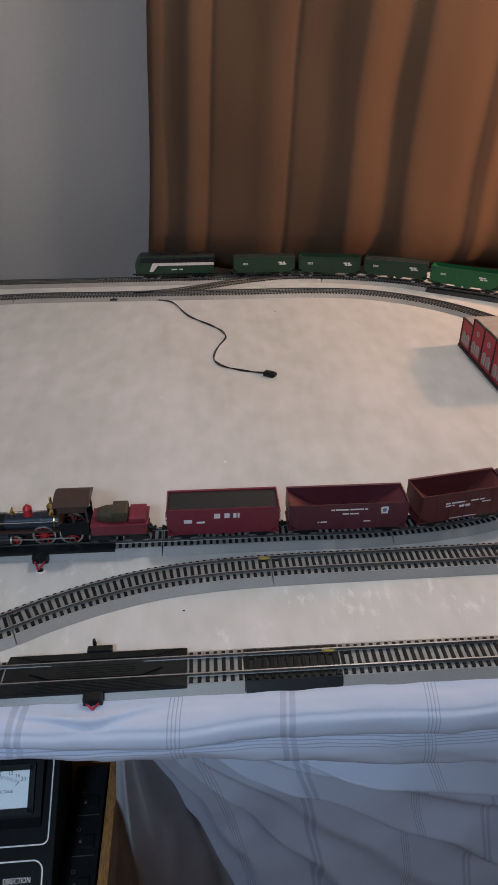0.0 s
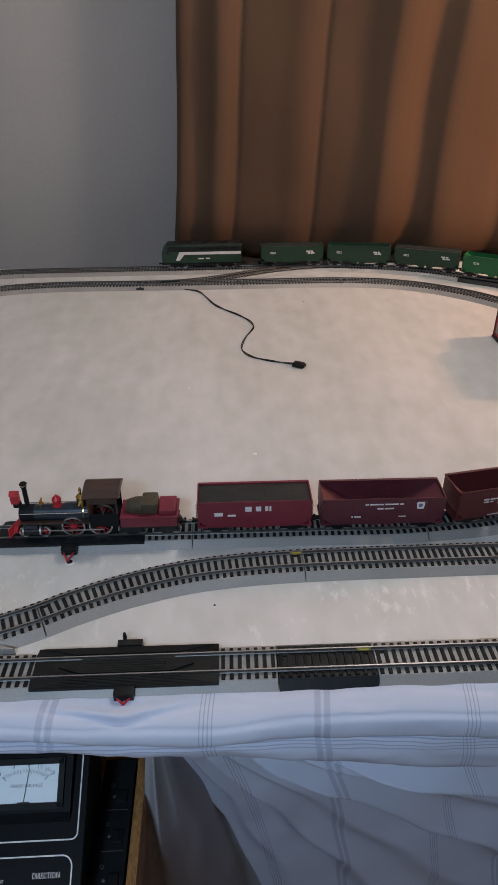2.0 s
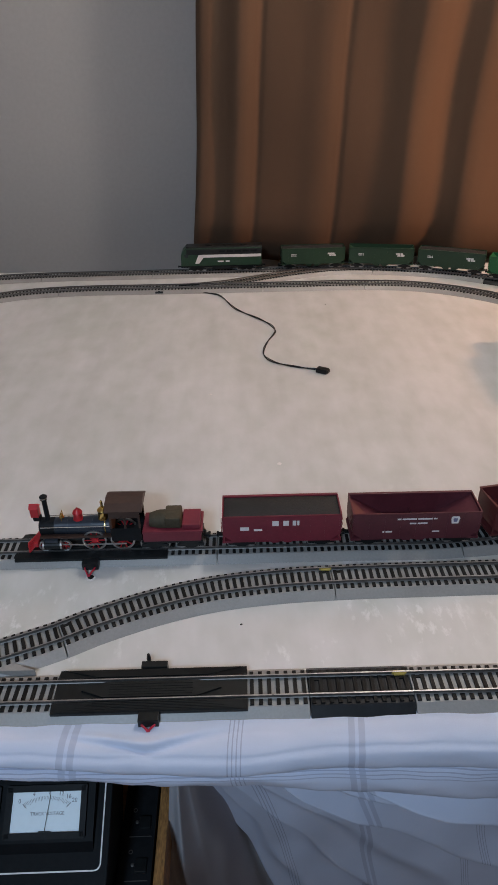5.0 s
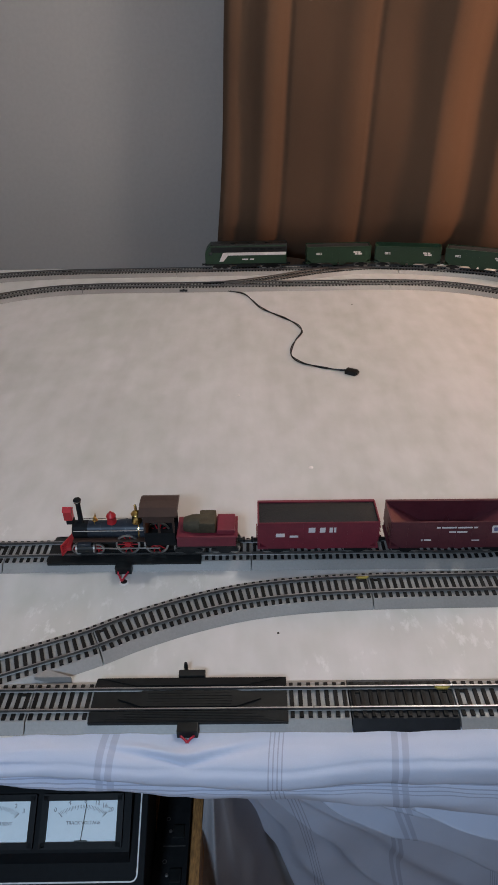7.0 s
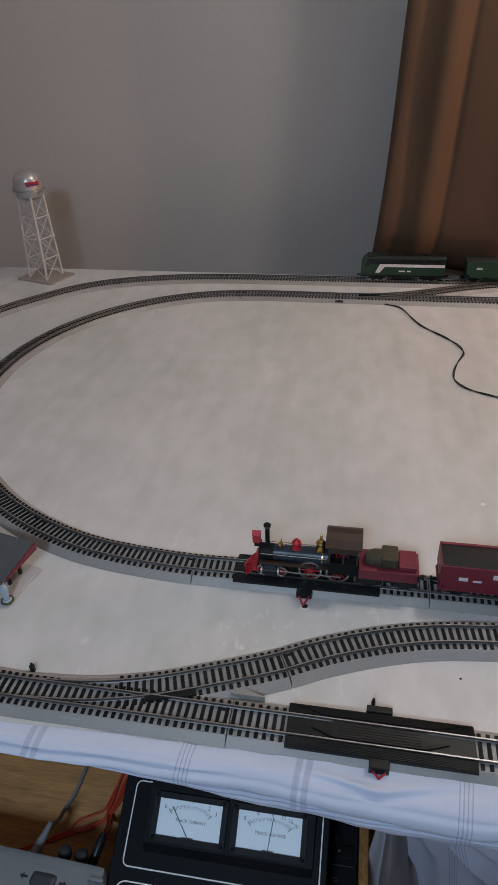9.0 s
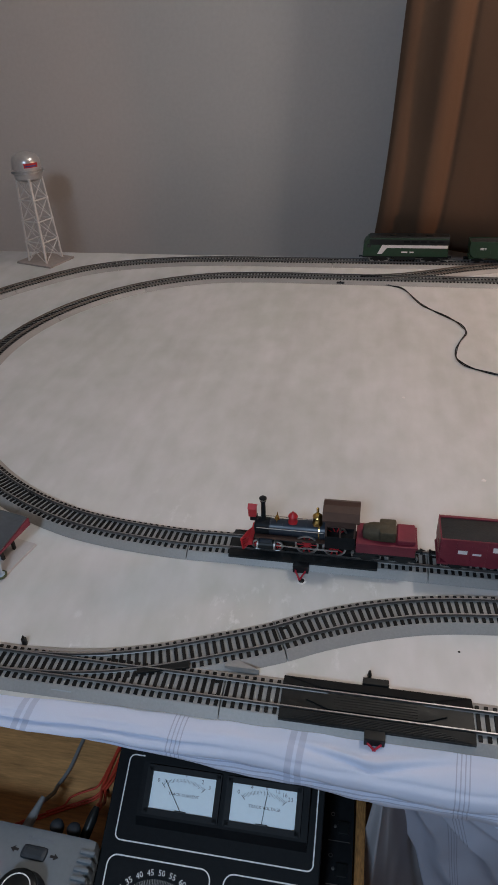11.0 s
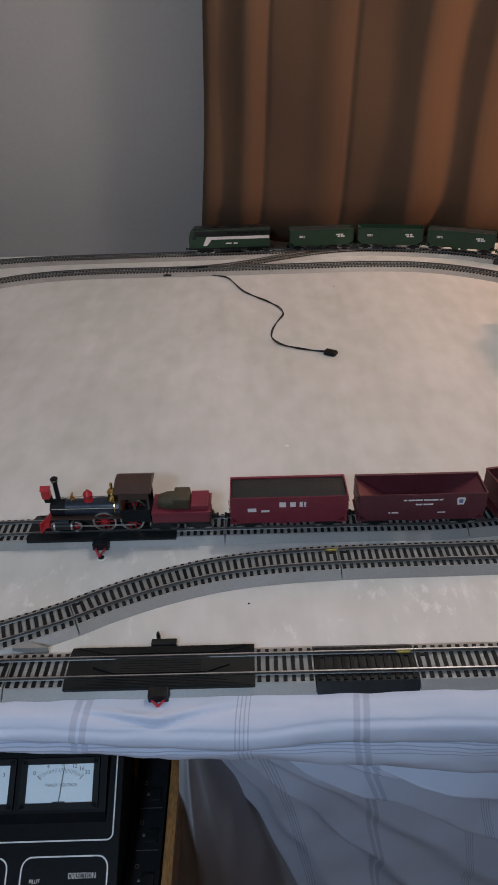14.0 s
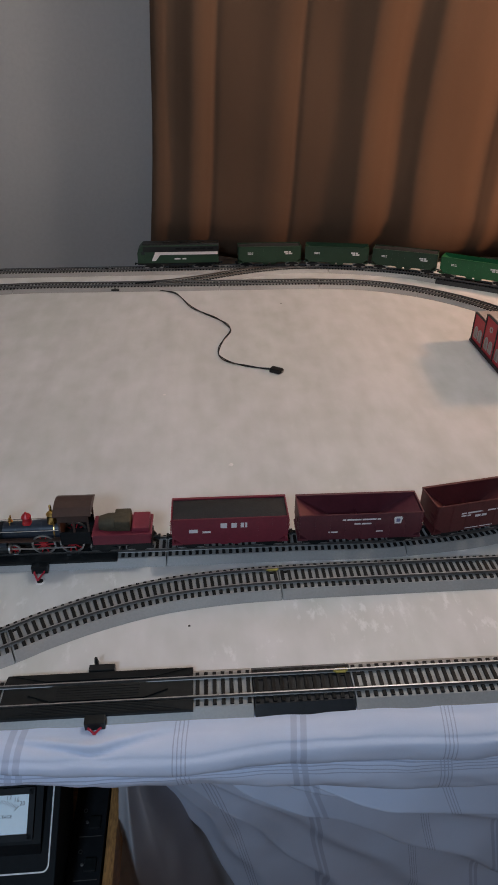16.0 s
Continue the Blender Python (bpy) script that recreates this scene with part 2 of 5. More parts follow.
tagged(part("ceiling", boxed(-1.82, 2.32, -2.42, 1.6, CEILING_Z, CEILING_Z + 0.1), material("white_ceiling_paint", (0.75, 0.75, 0.74), 0.8, vary=0.04, size=4)), "plain white-painted ceiling", "ceiling", kind="structure")
tagged(part("floor", boxed(-1.82, 2.32, -2.42, 1.6, FLOOR_Z - 0.1, FLOOR_Z), material("brown_floor_boards", (0.22, 0.13, 0.07), 0.5, vary=0.25, size=6, stretch=(1, 8, 1))), "plain brown wooden floor", "floor", kind="structure")

# ---- train table ----
BOARD_FRONT, BOARD_BACK = -0.0095, 1.080
table = root("train_table", 0.3, 0.5, FLOOR_Z, label="large white-painted plywood train table on wooden legs", category="table")
bm = bmesh.new()
prism(bm, [(-0.95, BOARD_FRONT), (1.40, BOARD_FRONT), (1.40, BOARD_BACK), (-0.95, BOARD_BACK)], "z", -0.018, 0.0)
bmesh.ops.translate(bm, verts=bm.verts, vec=(-0.3, -0.5, -FLOOR_Z))
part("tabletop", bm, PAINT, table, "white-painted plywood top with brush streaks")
for lx in (-0.85, 1.30):
    for ly in (0.12, 0.92):
        part("leg", boxed(lx - 0.33, lx - 0.27, ly - 0.53, ly - 0.47, 0, -FLOOR_Z - 0.018, 0.003), WOOD, table)


# ---- curtain ----
def curtain():
    """One hanging panel; each row of FOLDS is a place along the wall and how far the cloth stands out there."""
    folds = [(0.0, 0.006), (0.008, 0.018), (0.024, 0.019), (0.044, 0.014), (0.060, 0.019), (0.084, 0.032), (0.100, 0.030), (0.120, 0.018), (0.130, 0.011), (0.142, 0.014), (0.172, 0.017), (0.215, 0.021), (0.252, 0.027), (0.275, 0.026), (0.296, 0.020), (0.306, 0.016), (0.318, 0.019), (0.345, 0.021),
             (0.390, 0.026), (0.425, 0.040), (0.445, 0.047), (0.465, 0.044), (0.495, 0.030), (0.520, 0.016), (0.535, 0.014), (0.555, 0.022), (0.575, 0.034), (0.595, 0.036), (0.640, 0.030), (0.690, 0.023), (0.730, 0.016), (0.745, 0.021), (0.765, 0.026), (0.800, 0.016), (0.830, 0.022),
             (0.880, 0.034), (0.920, 0.020), (0.960, 0.010), (1.000, 0.020), (1.050, 0.034), (1.100, 0.020), (1.150, 0.010), (1.220, 0.028), (1.300, 0.020)]
    run = curve_through([(a, b, 0) for a, b in folds], 7)
    bm = bmesh.new()
    rows = []
    levels = 26
    for k in range(levels + 1):
        z = -0.012 + 1.45 * (k / levels) ** 1.25
        row = []
        for j, p in enumerate(run):
            x = 0.090 + 0.955 * p.x + (0.080 - 0.050 * p.x) * z + 0.004 * math.sin(9 * z + 3 * p.x)
            out = p.y * (0.70 + 0.30 * math.sin(2.1 * z + 2 * p.x) ** 2) + 0.003 * math.sin(17 * z + 11 * p.x)
            tuck = max(0.0, 1.0 - (z + 0.012) / 0.085) ** 1.6 * (0.048 + 0.014 * math.sin(17 * p.x))
            row.append(bm.verts.new((x, CURTAIN_Y - out - 0.004 + tuck, z + 0.006 * math.sin(13 * p.x) * (k == 0))))
        rows.append(row)
    for a, b in zip(rows, rows[1:]):
        for j in range(len(run) - 1):
            bm.faces.new((a[j], a[j + 1], b[j + 1], b[j]))
    ob = part("curtain", bm, CURTAIN, None, smooth=80)
    solid = ob.modifiers.new("thickness", "SOLIDIFY")
    solid.thickness = 0.0015
    return tagged(ob, "long brown fabric curtain hanging in folds before the wall", "curtain")


curtain()


# ---- track ----
class Line:
    """A track's centre line in the plane, by its length."""

    def __init__(self, points, closed=False):
        self.p = [Vector((a, b, 0)) for a, b in points]
        self.p = curve_through(self.p, 40, closed)
        if closed:
            self.p.append(self.p[0].copy())
        self.s = [0.0]
        for a, b in zip(self.p, self.p[1:]):
            self.s.append(self.s[-1] + (b - a).length)
        self.length, self.closed = self.s[-1], closed

    def at(self, s):
        s = s % self.length if self.closed else min(max(s, 0.0), self.length - 1e-6)
        k = int(np.searchsorted(self.s, s, side="right")) - 1
        k = min(max(k, 0), len(self.p) - 2)
        a, b = self.p[k], self.p[k + 1]
        d = (b - a).normalized()
        return a.lerp(b, (s - self.s[k]) / max(self.s[k + 1] - self.s[k], 1e-9)), d

    def turn(self, s):
        d = self.at(s + 0.004)[0] - self.at(s - 0.004)[0]
        return math.degrees(math.atan2(d.y, d.x))

    def near(self, x, y):
        k = min(range(len(self.p)), key=lambda i: (self.p[i].x - x) ** 2 + (self.p[i].y - y) ** 2)
        return self.s[k]

    def side(self, s, u):
        p, _ = self.at(s)
        a = radians(self.turn(s))
        return Vector((p.x - math.sin(a) * u, p.y + math.cos(a) * u, 0))


def sweep(bm, line, s0, s1, profile, shift, step=0.006):
    """A closed profile of (sideways, up) drawn along a line."""
    n = max(2, int((s1 - s0) / step))
    rows = []
    for k in range(n + 1):
        s = s0 + (s1 - s0) * k / n
        rows.append([bm.verts.new(line.side(s, u) + Vector((0, 0, z)) - shift) for u, z in profile])
    m = len(profile)
    for a, b in zip(rows, rows[1:]):
        for j in range(m):
            bm.faces.new((a[j], a[(j + 1) % m], b[(j + 1) % m], b[j]))
    bm.faces.new(rows[0][::-1])
    bm.faces.new(rows[-1])
    bmesh.ops.recalc_face_normals(bm, faces=bm.faces)
    return bm


HALF = 0.0220
GAUGE = 0.0087
BED = [(-HALF, 0.0002), (-0.0158, 0.0062), (-0.0152, 0.0066), (0.0152, 0.0066), (0.0158, 0.0062), (HALF, 0.0002)]
RAIL_SHAPE = [(-0.0011, 0.0078), (0.0011, 0.0078), (0.0005, 0.0084), (0.0004, 0.0096), (0.00055, 0.0098), (0.00055, 0.0108), (-0.00055, 0.0108), (-0.00055, 0.0098), (-0.0004, 0.0096), (-0.0005, 0.0084)]
tie_data = {}


def tie_mesh(width):
    if width not in tie_data:
        bm = boxed(-0.00145, 0.00145, -width / 2, width / 2, 0.0060, 0.0079, 0.0002)
        tie_data[width] = bpy.data.meshes.new("tie")
        bm.to_mesh(tie_data[width])
        bm.free()
        tie_data[width].materials.append(TIE)
    return tie_data[width]


def track_section(line, s0, s1, black=False, drop=0.0, ties=True, skip=None, label="", pitch=0.00635):
    mid, _ = line.at((s0 + s1) / 2)
    ob = root("track_section", mid.x, mid.y, 0, label=label or ("short piece of model railway track with black roadbed" if black else "piece of model railway track on grey plastic roadbed"), category="model track", group="model railway track")
    low = [(u, z - drop) for u, z in BED]
    part("roadbed", sweep(bmesh.new(), line, s0 + 0.0005, s1 - 0.0005, low, mid), BLACKBED if black else ROADBED, ob)
    for u in (-GAUGE, GAUGE):
        rail = part("rail", sweep(bmesh.new(), line, s0 + 0.0001, s1 - 0.0001, [(a + u, z - drop) for a, z in RAIL_SHAPE], mid), RAIL, ob)
        rail.data.materials.append(RAILSIDE)
        for f in rail.data.polygons:
            f.material_index = 0 if f.normal.z > 0.9 and f.center.z > 0.0102 - drop else 1
    n = max(1, round((s1 - s0) / pitch))
    for k in range(n if ties else 0):
        s = s0 + (k + 0.5) * (s1 - s0) / n
        if skip and skip[0] < s < skip[1]:
            continue
        p, _ = line.at(s)
        t = new("tie", tie_mesh(0.0288))
        t.parent = ob
        t.matrix_basis = pose(p.x - mid.x, p.y - mid.y, -drop, 0, 0, line.turn(s) + random.uniform(-0.5, 0.5))
    if ties and not skip and s1 - s0 > 0.04:
        gap = (s1 - s0) / n
        for a in (s0 + 0.5 * gap, s1 - 1.5 * gap):
            for u in (-0.0062, 0.0062):
                part("tie_link", sweep(bmesh.new(), line, a + 0.0010, a + gap - 0.0010, [(u - 0.0009, 0.0060 - drop), (u + 0.0009, 0.0060 - drop), (u + 0.0009, 0.0077 - drop), (u - 0.0009, 0.0077 - drop)], mid), TIE, ob)
    return ob


def pad(line, sc, mid, corners, thick):
    """A flat-topped plate over a stretch of track: its corners as (along, sideways, up), and its thickness."""
    bm = bmesh.new()
    top = [bm.verts.new(line.side(sc + d, u) - mid + Vector((0, 0, z))) for d, u, z in corners]
    low = [bm.verts.new(v.co - Vector((0, 0, thick))) for v in top]
    n = len(top)
    bm.faces.new(top)
    bm.faces.new(low[::-1])
    for k in range(n):
        bm.faces.new((top[k], low[k], low[(k + 1) % n], top[(k + 1) % n]))
    bmesh.ops.recalc_face_normals(bm, faces=bm.faces)
    return bm


def rerailer(ob, line, sc, length=0.141, reach=1.0):
    """The black plastic ramp plate over the middle of a section, with its feeder clip and red wires."""
    mid = ob.matrix_world.translation
    a, b = sc - length / 2, sc + length / 2
    slope = [(-0.0178, 0.0050), (-0.0182, 0.0078), (-0.0104, 0.0100), (-0.0104, 0.0040)]
    far_slope = [(0.0196, 0.0040), (0.0200, 0.0072), (0.0104, 0.0100), (0.0104, 0.0040)]
    plate = part("rerailer_plate", sweep(bmesh.new(), line, a, b, slope, mid, 0.02), BLACK, ob, "black ribbed plastic re-railing ramp")
    part("ramp", sweep(bmesh.new(), line, a, b, far_slope, mid, 0.02), BLACK, plate)
    part("centre_bed", sweep(bmesh.new(), line, a, b, [(-0.0072, 0.006), (-0.0072, 0.0084), (0.0072, 0.0084), (0.0072, 0.006)], mid, 0.02), BLACK, plate)
    h = length / 2
    part("centre_guide", pad(line, sc, mid, [(-h + 0.019, 0.0, 0.0098), (-h + 0.036, -0.0064, 0.0101), (h - 0.036, -0.0064, 0.0101), (h - 0.019, 0.0, 0.0098), (h - 0.036, 0.0064, 0.0101), (-h + 0.036, 0.0064, 0.0101)], 0.0020), BLACK, plate)
    part("ramp_face", pad(line, sc, mid, [(-h + 0.003, -0.0176, 0.0085), (h - 0.003, -0.0176, 0.0085), (h - 0.030, -0.0108, 0.0107), (-h + 0.030, -0.0108, 0.0107)], 0.0014), BLACK, plate)
    part("ramp_face", pad(line, sc, mid, [(-h + 0.003, 0.0194, 0.0080), (-h + 0.030, 0.0108, 0.0107), (h - 0.030, 0.0108, 0.0107), (h - 0.003, 0.0194, 0.0080)], 0.0014), BLACK, plate)
    for k in range(6):
        f = (k + 0.7) / 6.6
        u, z, end = -0.0176 + 0.0068 * f, 0.0085 + 0.0022 * f, h - 0.003 - 0.027 * f - 0.003
        part("rib", sweep(bmesh.new(), line, sc - end, sc + end, [(u - 0.00025, z - 0.0006), (u + 0.00025, z - 0.0006), (u + 0.00018, z + 0.0003), (u - 0.00018, z + 0.0003)], mid, 0.02), BLACK, plate)
    for k in range(5):
        u = -0.0044 + 0.0022 * k
        part("rib", sweep(bmesh.new(), line, sc - h + 0.040, sc + h - 0.040, [(u - 0.00025, 0.0098), (u + 0.00025, 0.0098), (u + 0.00018, 0.0103), (u - 0.00018, 0.0103)], mid, 0.02), BLACK, plate)
    turn = line.turn(sc)
    p = line.side(sc, 0) - mid
    here = pose(p.x, p.y, 0, 0, 0, turn)
    part("tab", boxed(-0.0100, 0.0100, 0.0205, 0.0262, 0.0002, 0.0088, 0.0006, here), BLACK, ob)
    clip = part("feeder_clip", boxed(-0.0074, 0.0074, -0.0252, -0.0175, 0.0002, 0.0080, 0.0006, here), BLACK, ob)
    for x0 in (-0.0045, 0.0045):
        pts = curve_through([(x0, -0.0255, 0.0034), (x0 * 0.95, -0.0255 - 0.0020 * reach, 0.0038), (x0 * 0.55, -0.0255 - 0.0050 * reach, 0.0030), (x0 * 0.15, -0.0255 - 0.0080 * reach, 0.0016), (x0 * -0.25, -0.0255 - 0.0090 * reach, 0.0008)], 4)
        bm = tube(bmesh.new(), pts, 0.0009, 6)
        bmesh.ops.transform(bm, matrix=here, verts=bm.verts)
        part("red_wire", bm, REDWIRE, clip, "thin red feeder wire")
    return ob


# ---- the laid track ----
STEEL_GREY = material("pale_grey_plastic", (0.34, 0.37, 0.40), 0.35, vary=0.08)
FRONT = Line([(-0.66, 0.52), (-0.615, 0.345), (-0.505, 0.165), (-0.37, 0.064), (-0.265, 0.0225), (-0.20, 0.0168), (-0.10, 0.0163), (0.0035, 0.0163), (0.2345, 0.0163), (0.3105, 0.0163), (0.54, 0.0163), (0.77, 0.0163), (1.0, 0.0163), (1.2, 0.0163)])
MID_Y, RADIUS = 0.1805, 0.381


def bend(first, last, x_first, x_last):
    """A half circle of track, from one angle to another, its centre drifting a little where the joints give."""
    out = []
    for k in range(12):
        a = radians(first + (last - first) * k / 11)
        out.append((x_first + (x_last - x_first) * k / 11 + RADIUS * math.cos(a), MID_Y + RADIUS + RADIUS * math.sin(a)))
    return out


INNER = Line([(0.0475, MID_Y), (0.164, MID_Y), (0.28, MID_Y), *bend(-90, 90, 0.384, 0.424), (0.30, MID_Y + 2 * RADIUS), (0.16, MID_Y + 2 * RADIUS), (0.02, MID_Y + 2 * RADIUS), *bend(90, 270, -0.120, -0.085), (-0.02, MID_Y)], closed=True)
OUTER = Line([(1.02, 0.50), (0.985, 0.66), (0.891, 0.8035), (0.79, 0.889), (0.675, 0.962), (0.625, 0.993), (0.505, 1.0296), (0.387, 1.0430), (0.276, 1.0420), (0.153, 1.0400), (0.025, 1.0385), (-0.09, 1.0365), (-0.20, 1.0345), (-0.292, 1.0255), (-0.375, 1.0075),
              (-0.431, 0.988), (-0.484, 0.959), (-0.529, 0.918), (-0.569, 0.869), (-0.604, 0.821), (-0.640, 0.740), (-0.655, 0.620)])
SIDING = Line([(-0.17, 0.0165), (-0.1165, 0.0214), (-0.0641, 0.0338), (-0.0118, 0.0531), (0.0366, 0.0731), (0.0656, 0.0880), (0.110, 0.1062), (0.1578, 0.1200), (0.2092, 0.1275), (0.267, 0.1310), (0.373, 0.1325), (0.465, 0.1333), (0.69, 0.1365), (0.95, 0.140)])
CROSSOVER = Line([(0.0382, 0.9425), (0.0934, 0.9445), (0.1524, 0.9565), (0.210, 0.979), (0.2668, 1.005), (0.3229, 1.0255), (0.3785, 1.0385), (0.443, 1.0415)])


def lay(line, marks, black=(), drop=0.0, **more):
    made = []
    for k, (a, b) in enumerate(zip(marks, marks[1:])):
        made.append(track_section(line, a, b, k in black, drop, **more))
    return made


def evenly(a, b, piece):
    n = max(1, round((b - a) / piece))
    return [a + (b - a) * k / n for k in range(n + 1)]


s0, s1, s2, s3 = (FRONT.near(x, y) for x, y in ((0.0035, 0.0163), (0.2345, 0.0163), (0.3105, 0.0163), (0.539, 0.0163)))
lay(FRONT, [*evenly(0.0, s0 - 0.2286, 0.22)])
turnout = track_section(FRONT, s0 - 0.2286, s0, label="model railway turnout on grey plastic roadbed")
front_feed = track_section(FRONT, s0, s1, skip=(s0 + 0.0475, s0 + 0.1835), label="feeder track with black re-railing plate and red wires")
rerailer(front_feed, FRONT, s0 + 0.1155, reach=0.35)
here = pose(0.114 - front_feed.location.x, 0.0455 - front_feed.location.y, 0)
pin = lathe(bmesh.new(), [(0.0022, 0.0), (0.0022, 0.003), (0.0014, 0.0045), (0.0018, 0.008), (0.0011, 0.0125)], m=here, seg=10)
box(pin, -0.0035, 0.0035, -0.004, 0.002, 0.0002, 0.002, 0.0003, here)
part("rocker_pin", pin, BLACK, front_feed)
lay(FRONT, [s1, s2], black=(0,))
lay(FRONT, [s2, s3, *evenly(s3, FRONT.length, 0.2286)[1:]])

m0, m1, m2 = (INNER.near(x, y) for x, y in ((-0.0646, MID_Y), (0.1640, MID_Y), (0.3926, MID_Y)))
mid_feed = track_section(INNER, m0 - (INNER.length if m0 > 0.5 else 0), m1, skip=(INNER.near(0.0475, MID_Y) - 0.0680 - (INNER.length if INNER.near(0.0475, MID_Y) > 1 else 0), INNER.near(0.0475, MID_Y) + 0.0680), label="feeder track with black re-railing plate and red wires")
rerailer(mid_feed, INNER, INNER.near(0.0475, MID_Y))
lay(INNER, [m1, m2])
lay(INNER, evenly(m2, m0 if m0 > 0.5 else INNER.length + m0, 0.20))

d0, d1, d2 = (SIDING.near(x, y) for x, y in ((0.0385, 0.0745), (0.268, 0.1312), (0.376, 0.1325)))
track_section(SIDING, 0.0, d0, drop=0.00025, skip=(-1, 0.075), label="diverging leg of a model railway turnout")
lay(SIDING, [d0, d1, d1 + 0.2286, *evenly(d1 + 0.2286, SIDING.length, 0.2286)[1:]])
ob = lay(OUTER, evenly(0.0, OUTER.near(0.678, 0.961), 0.2), black=(0, 1, 2))
lay(OUTER, evenly(OUTER.near(0.678, 0.961), OUTER.length, 0.22))
track_section(CROSSOVER, 0.0, CROSSOVER.length, drop=0.00025, skip=(-1, 0.09), label="crossover track between the two far model railway lines")

# turnout frog, switch rod and small fittings
frog = root("turnout_frog", -0.048, 0.0278, 0.0079, 16, label="black plastic frog of a model railway turnout", category="track fitting")
part("frog", boxed(-0.021, 0.021, -0.0035, 0.0035, 0, 0.0021, 0.0006), BLACK, frog)
stand = root("switch_stand", -0.1752, 0.0398, 0.0, label="small black switch lever beside a turnout", category="switch lever")
part("lever_base", lathe(bmesh.new(), [(0.0024, 0), (0.0024, 0.0062), (0.0015, 0.0068)], seg=10), BLACK, stand)
part("lever", lathe(bmesh.new(), [(0.0009, 0.0066), (0.0011, 0.0085), (0.0006, 0.0100)], seg=8), BLACK, stand)
for x, y, turn in ((0.303, 0.0250, 0), (0.2615, 0.1395, 0.5)):
    joiner = root("rail_joiner", x, y, 0.0081, turn, label="yellow-painted rail joiner on a track joint", category="rail joiner", group="yellow rail joiners")
    part("joiner", boxed(-0.0055, 0.0055, -0.0010, 0.0010, 0, 0.0022, 0.0003), YELLOW, joiner)
    part("fishplate", boxed(-0.004, 0.004, -0.0019, 0.0019, 0, 0.0016, 0.0003), YELLOW, joiner)

far_frog = root("turnout_frog", 0.093, 0.9505, 0.0079, 8, label="black plastic frog of the far turnout", category="track fitting")
part("frog", boxed(-0.020, 0.020, -0.0040, 0.0040, 0, 0.0024, 0.0006), BLACK, far_frog)
far_lever = root("switch_lever", 0.037, 0.9235, 0.0018, 0, label="flat black switch lever on the far track's roadbed", category="switch lever")
part("slide", boxed(-0.0075, 0.0075, -0.0022, 0.0022, 0, 0.0030, 0.0006), BLACK, far_lever)
part("lever", boxed(-0.0016, 0.0016, -0.0010, 0.0010, 0.0028, 0.0046, 0.0004), BLACK, far_lever)

wedge = root("ballast_wedge", 0.0117, 0.0414, 0.0, label="small grey plastic wedge between two track legs", category="track fitting")
bm = bmesh.new()
prism(bm, [(-0.012, -0.003), (0.016, -0.003), (-0.010, 0.007)], "z", 0.0, 0.0066)
part("wedge", bm, ROADBED, wedge)
plate = root("turnout_plate", -0.1236, -0.003, 0.0026, label="small pale plate on a turnout's roadbed", category="track fitting")
plate.matrix_world = pose(-0.1236, -0.0018, 0.0030, 52, 0, 0)
part("plate", boxed(-0.0085, 0.0085, -0.0013, 0.0013, 0, 0.0007, 0.0002), STEEL_GREY, plate)

hole = root("wire_hole", 0.0495, 0.1456, 0.0, label="small dark wire hole with a torn white rim in the table", category="hole")
part("rim", lathe(bmesh.new(), [(0.0048, 0.0), (0.0040, 0.0005), (0.0030, 0.0007), (0.0026, 0.0004)], seg=14), material("torn_white_paint", (0.70, 0.70, 0.70), 0.7), hole)
part("plug_hole", lathe(bmesh.new(), [(0.0029, 0.0), (0.0029, 0.0007), (0.0012, 0.0010)], seg=12), BLACK, hole)
# ---- rolling stock ----
OXIDE = material("oxide_red_plastic", (0.100, 0.022, 0.032), 0.46, vary=0.16, size=60, bump=0.06)
MAROON = material("maroon_plastic", (0.185, 0.022, 0.040), 0.44, vary=0.14, size=60, bump=0.06)
PLUM = material("plum_brown_plastic", (0.105, 0.042, 0.060), 0.46, vary=0.14, size=60, bump=0.06)
RUST = material("rust_brown_plastic", (0.100, 0.020, 0.022), 0.46, vary=0.16, size=60, bump=0.06)
UMBER = material("dark_umber_plastic", (0.048, 0.022, 0.028), 0.48, vary=0.16, size=60, bump=0.06)
RED = material("bright_red_plastic", (0.46, 0.018, 0.026), 0.38, vary=0.10, size=50, bump=0.05)
COAL = material("black_coal_load", (0.014, 0.0148, 0.016), 0.75, vary=0.5, size=350, bump=0.9, fine=900)
BOILER = material("blue_grey_boiler_iron", (0.020, 0.030, 0.046), 0.36, 0.15, vary=0.2, size=80)
BRASS = material("polished_brass", (0.66, 0.46, 0.16), 0.25, 1.0, vary=0.1)
CABWOOD = material("dark_brown_cab", (0.050, 0.026, 0.020), 0.5, vary=0.2, size=80)
OLIVE = material("dark_olive_load", (0.055, 0.045, 0.026), 0.7, vary=0.3, size=200, bump=0.5)
STEEL = material("grey_wheel_metal", (0.40, 0.39, 0.38), 0.35, 0.9, vary=0.15)
WHITE = material("white_lettering", (0.78, 0.76, 0.76), 0.5, vary=0.06)
BLUEMARK = material("slate_blue_print", (0.16, 0.17, 0.30), 0.5)
GOLD = material("yellow_emblem", (0.72, 0.46, 0.05), 0.5)
GREEN = material("bright_green_plastic", (0.010, 0.125, 0.042), 0.42, vary=0.12, size=60, bump=0.05)
DEEP = material("dark_green_plastic", (0.013, 0.048, 0.023), 0.45, vary=0.15, size=60, bump=0.05)
LIME = material("light_green_plastic", (0.040, 0.17, 0.060), 0.45, vary=0.12, size=60, bump=0.05)
GLASS_DARK = material("dark_window_glass", (0.012, 0.016, 0.016), 0.12, vary=0.1)
RAIL_TOP = 0.0108


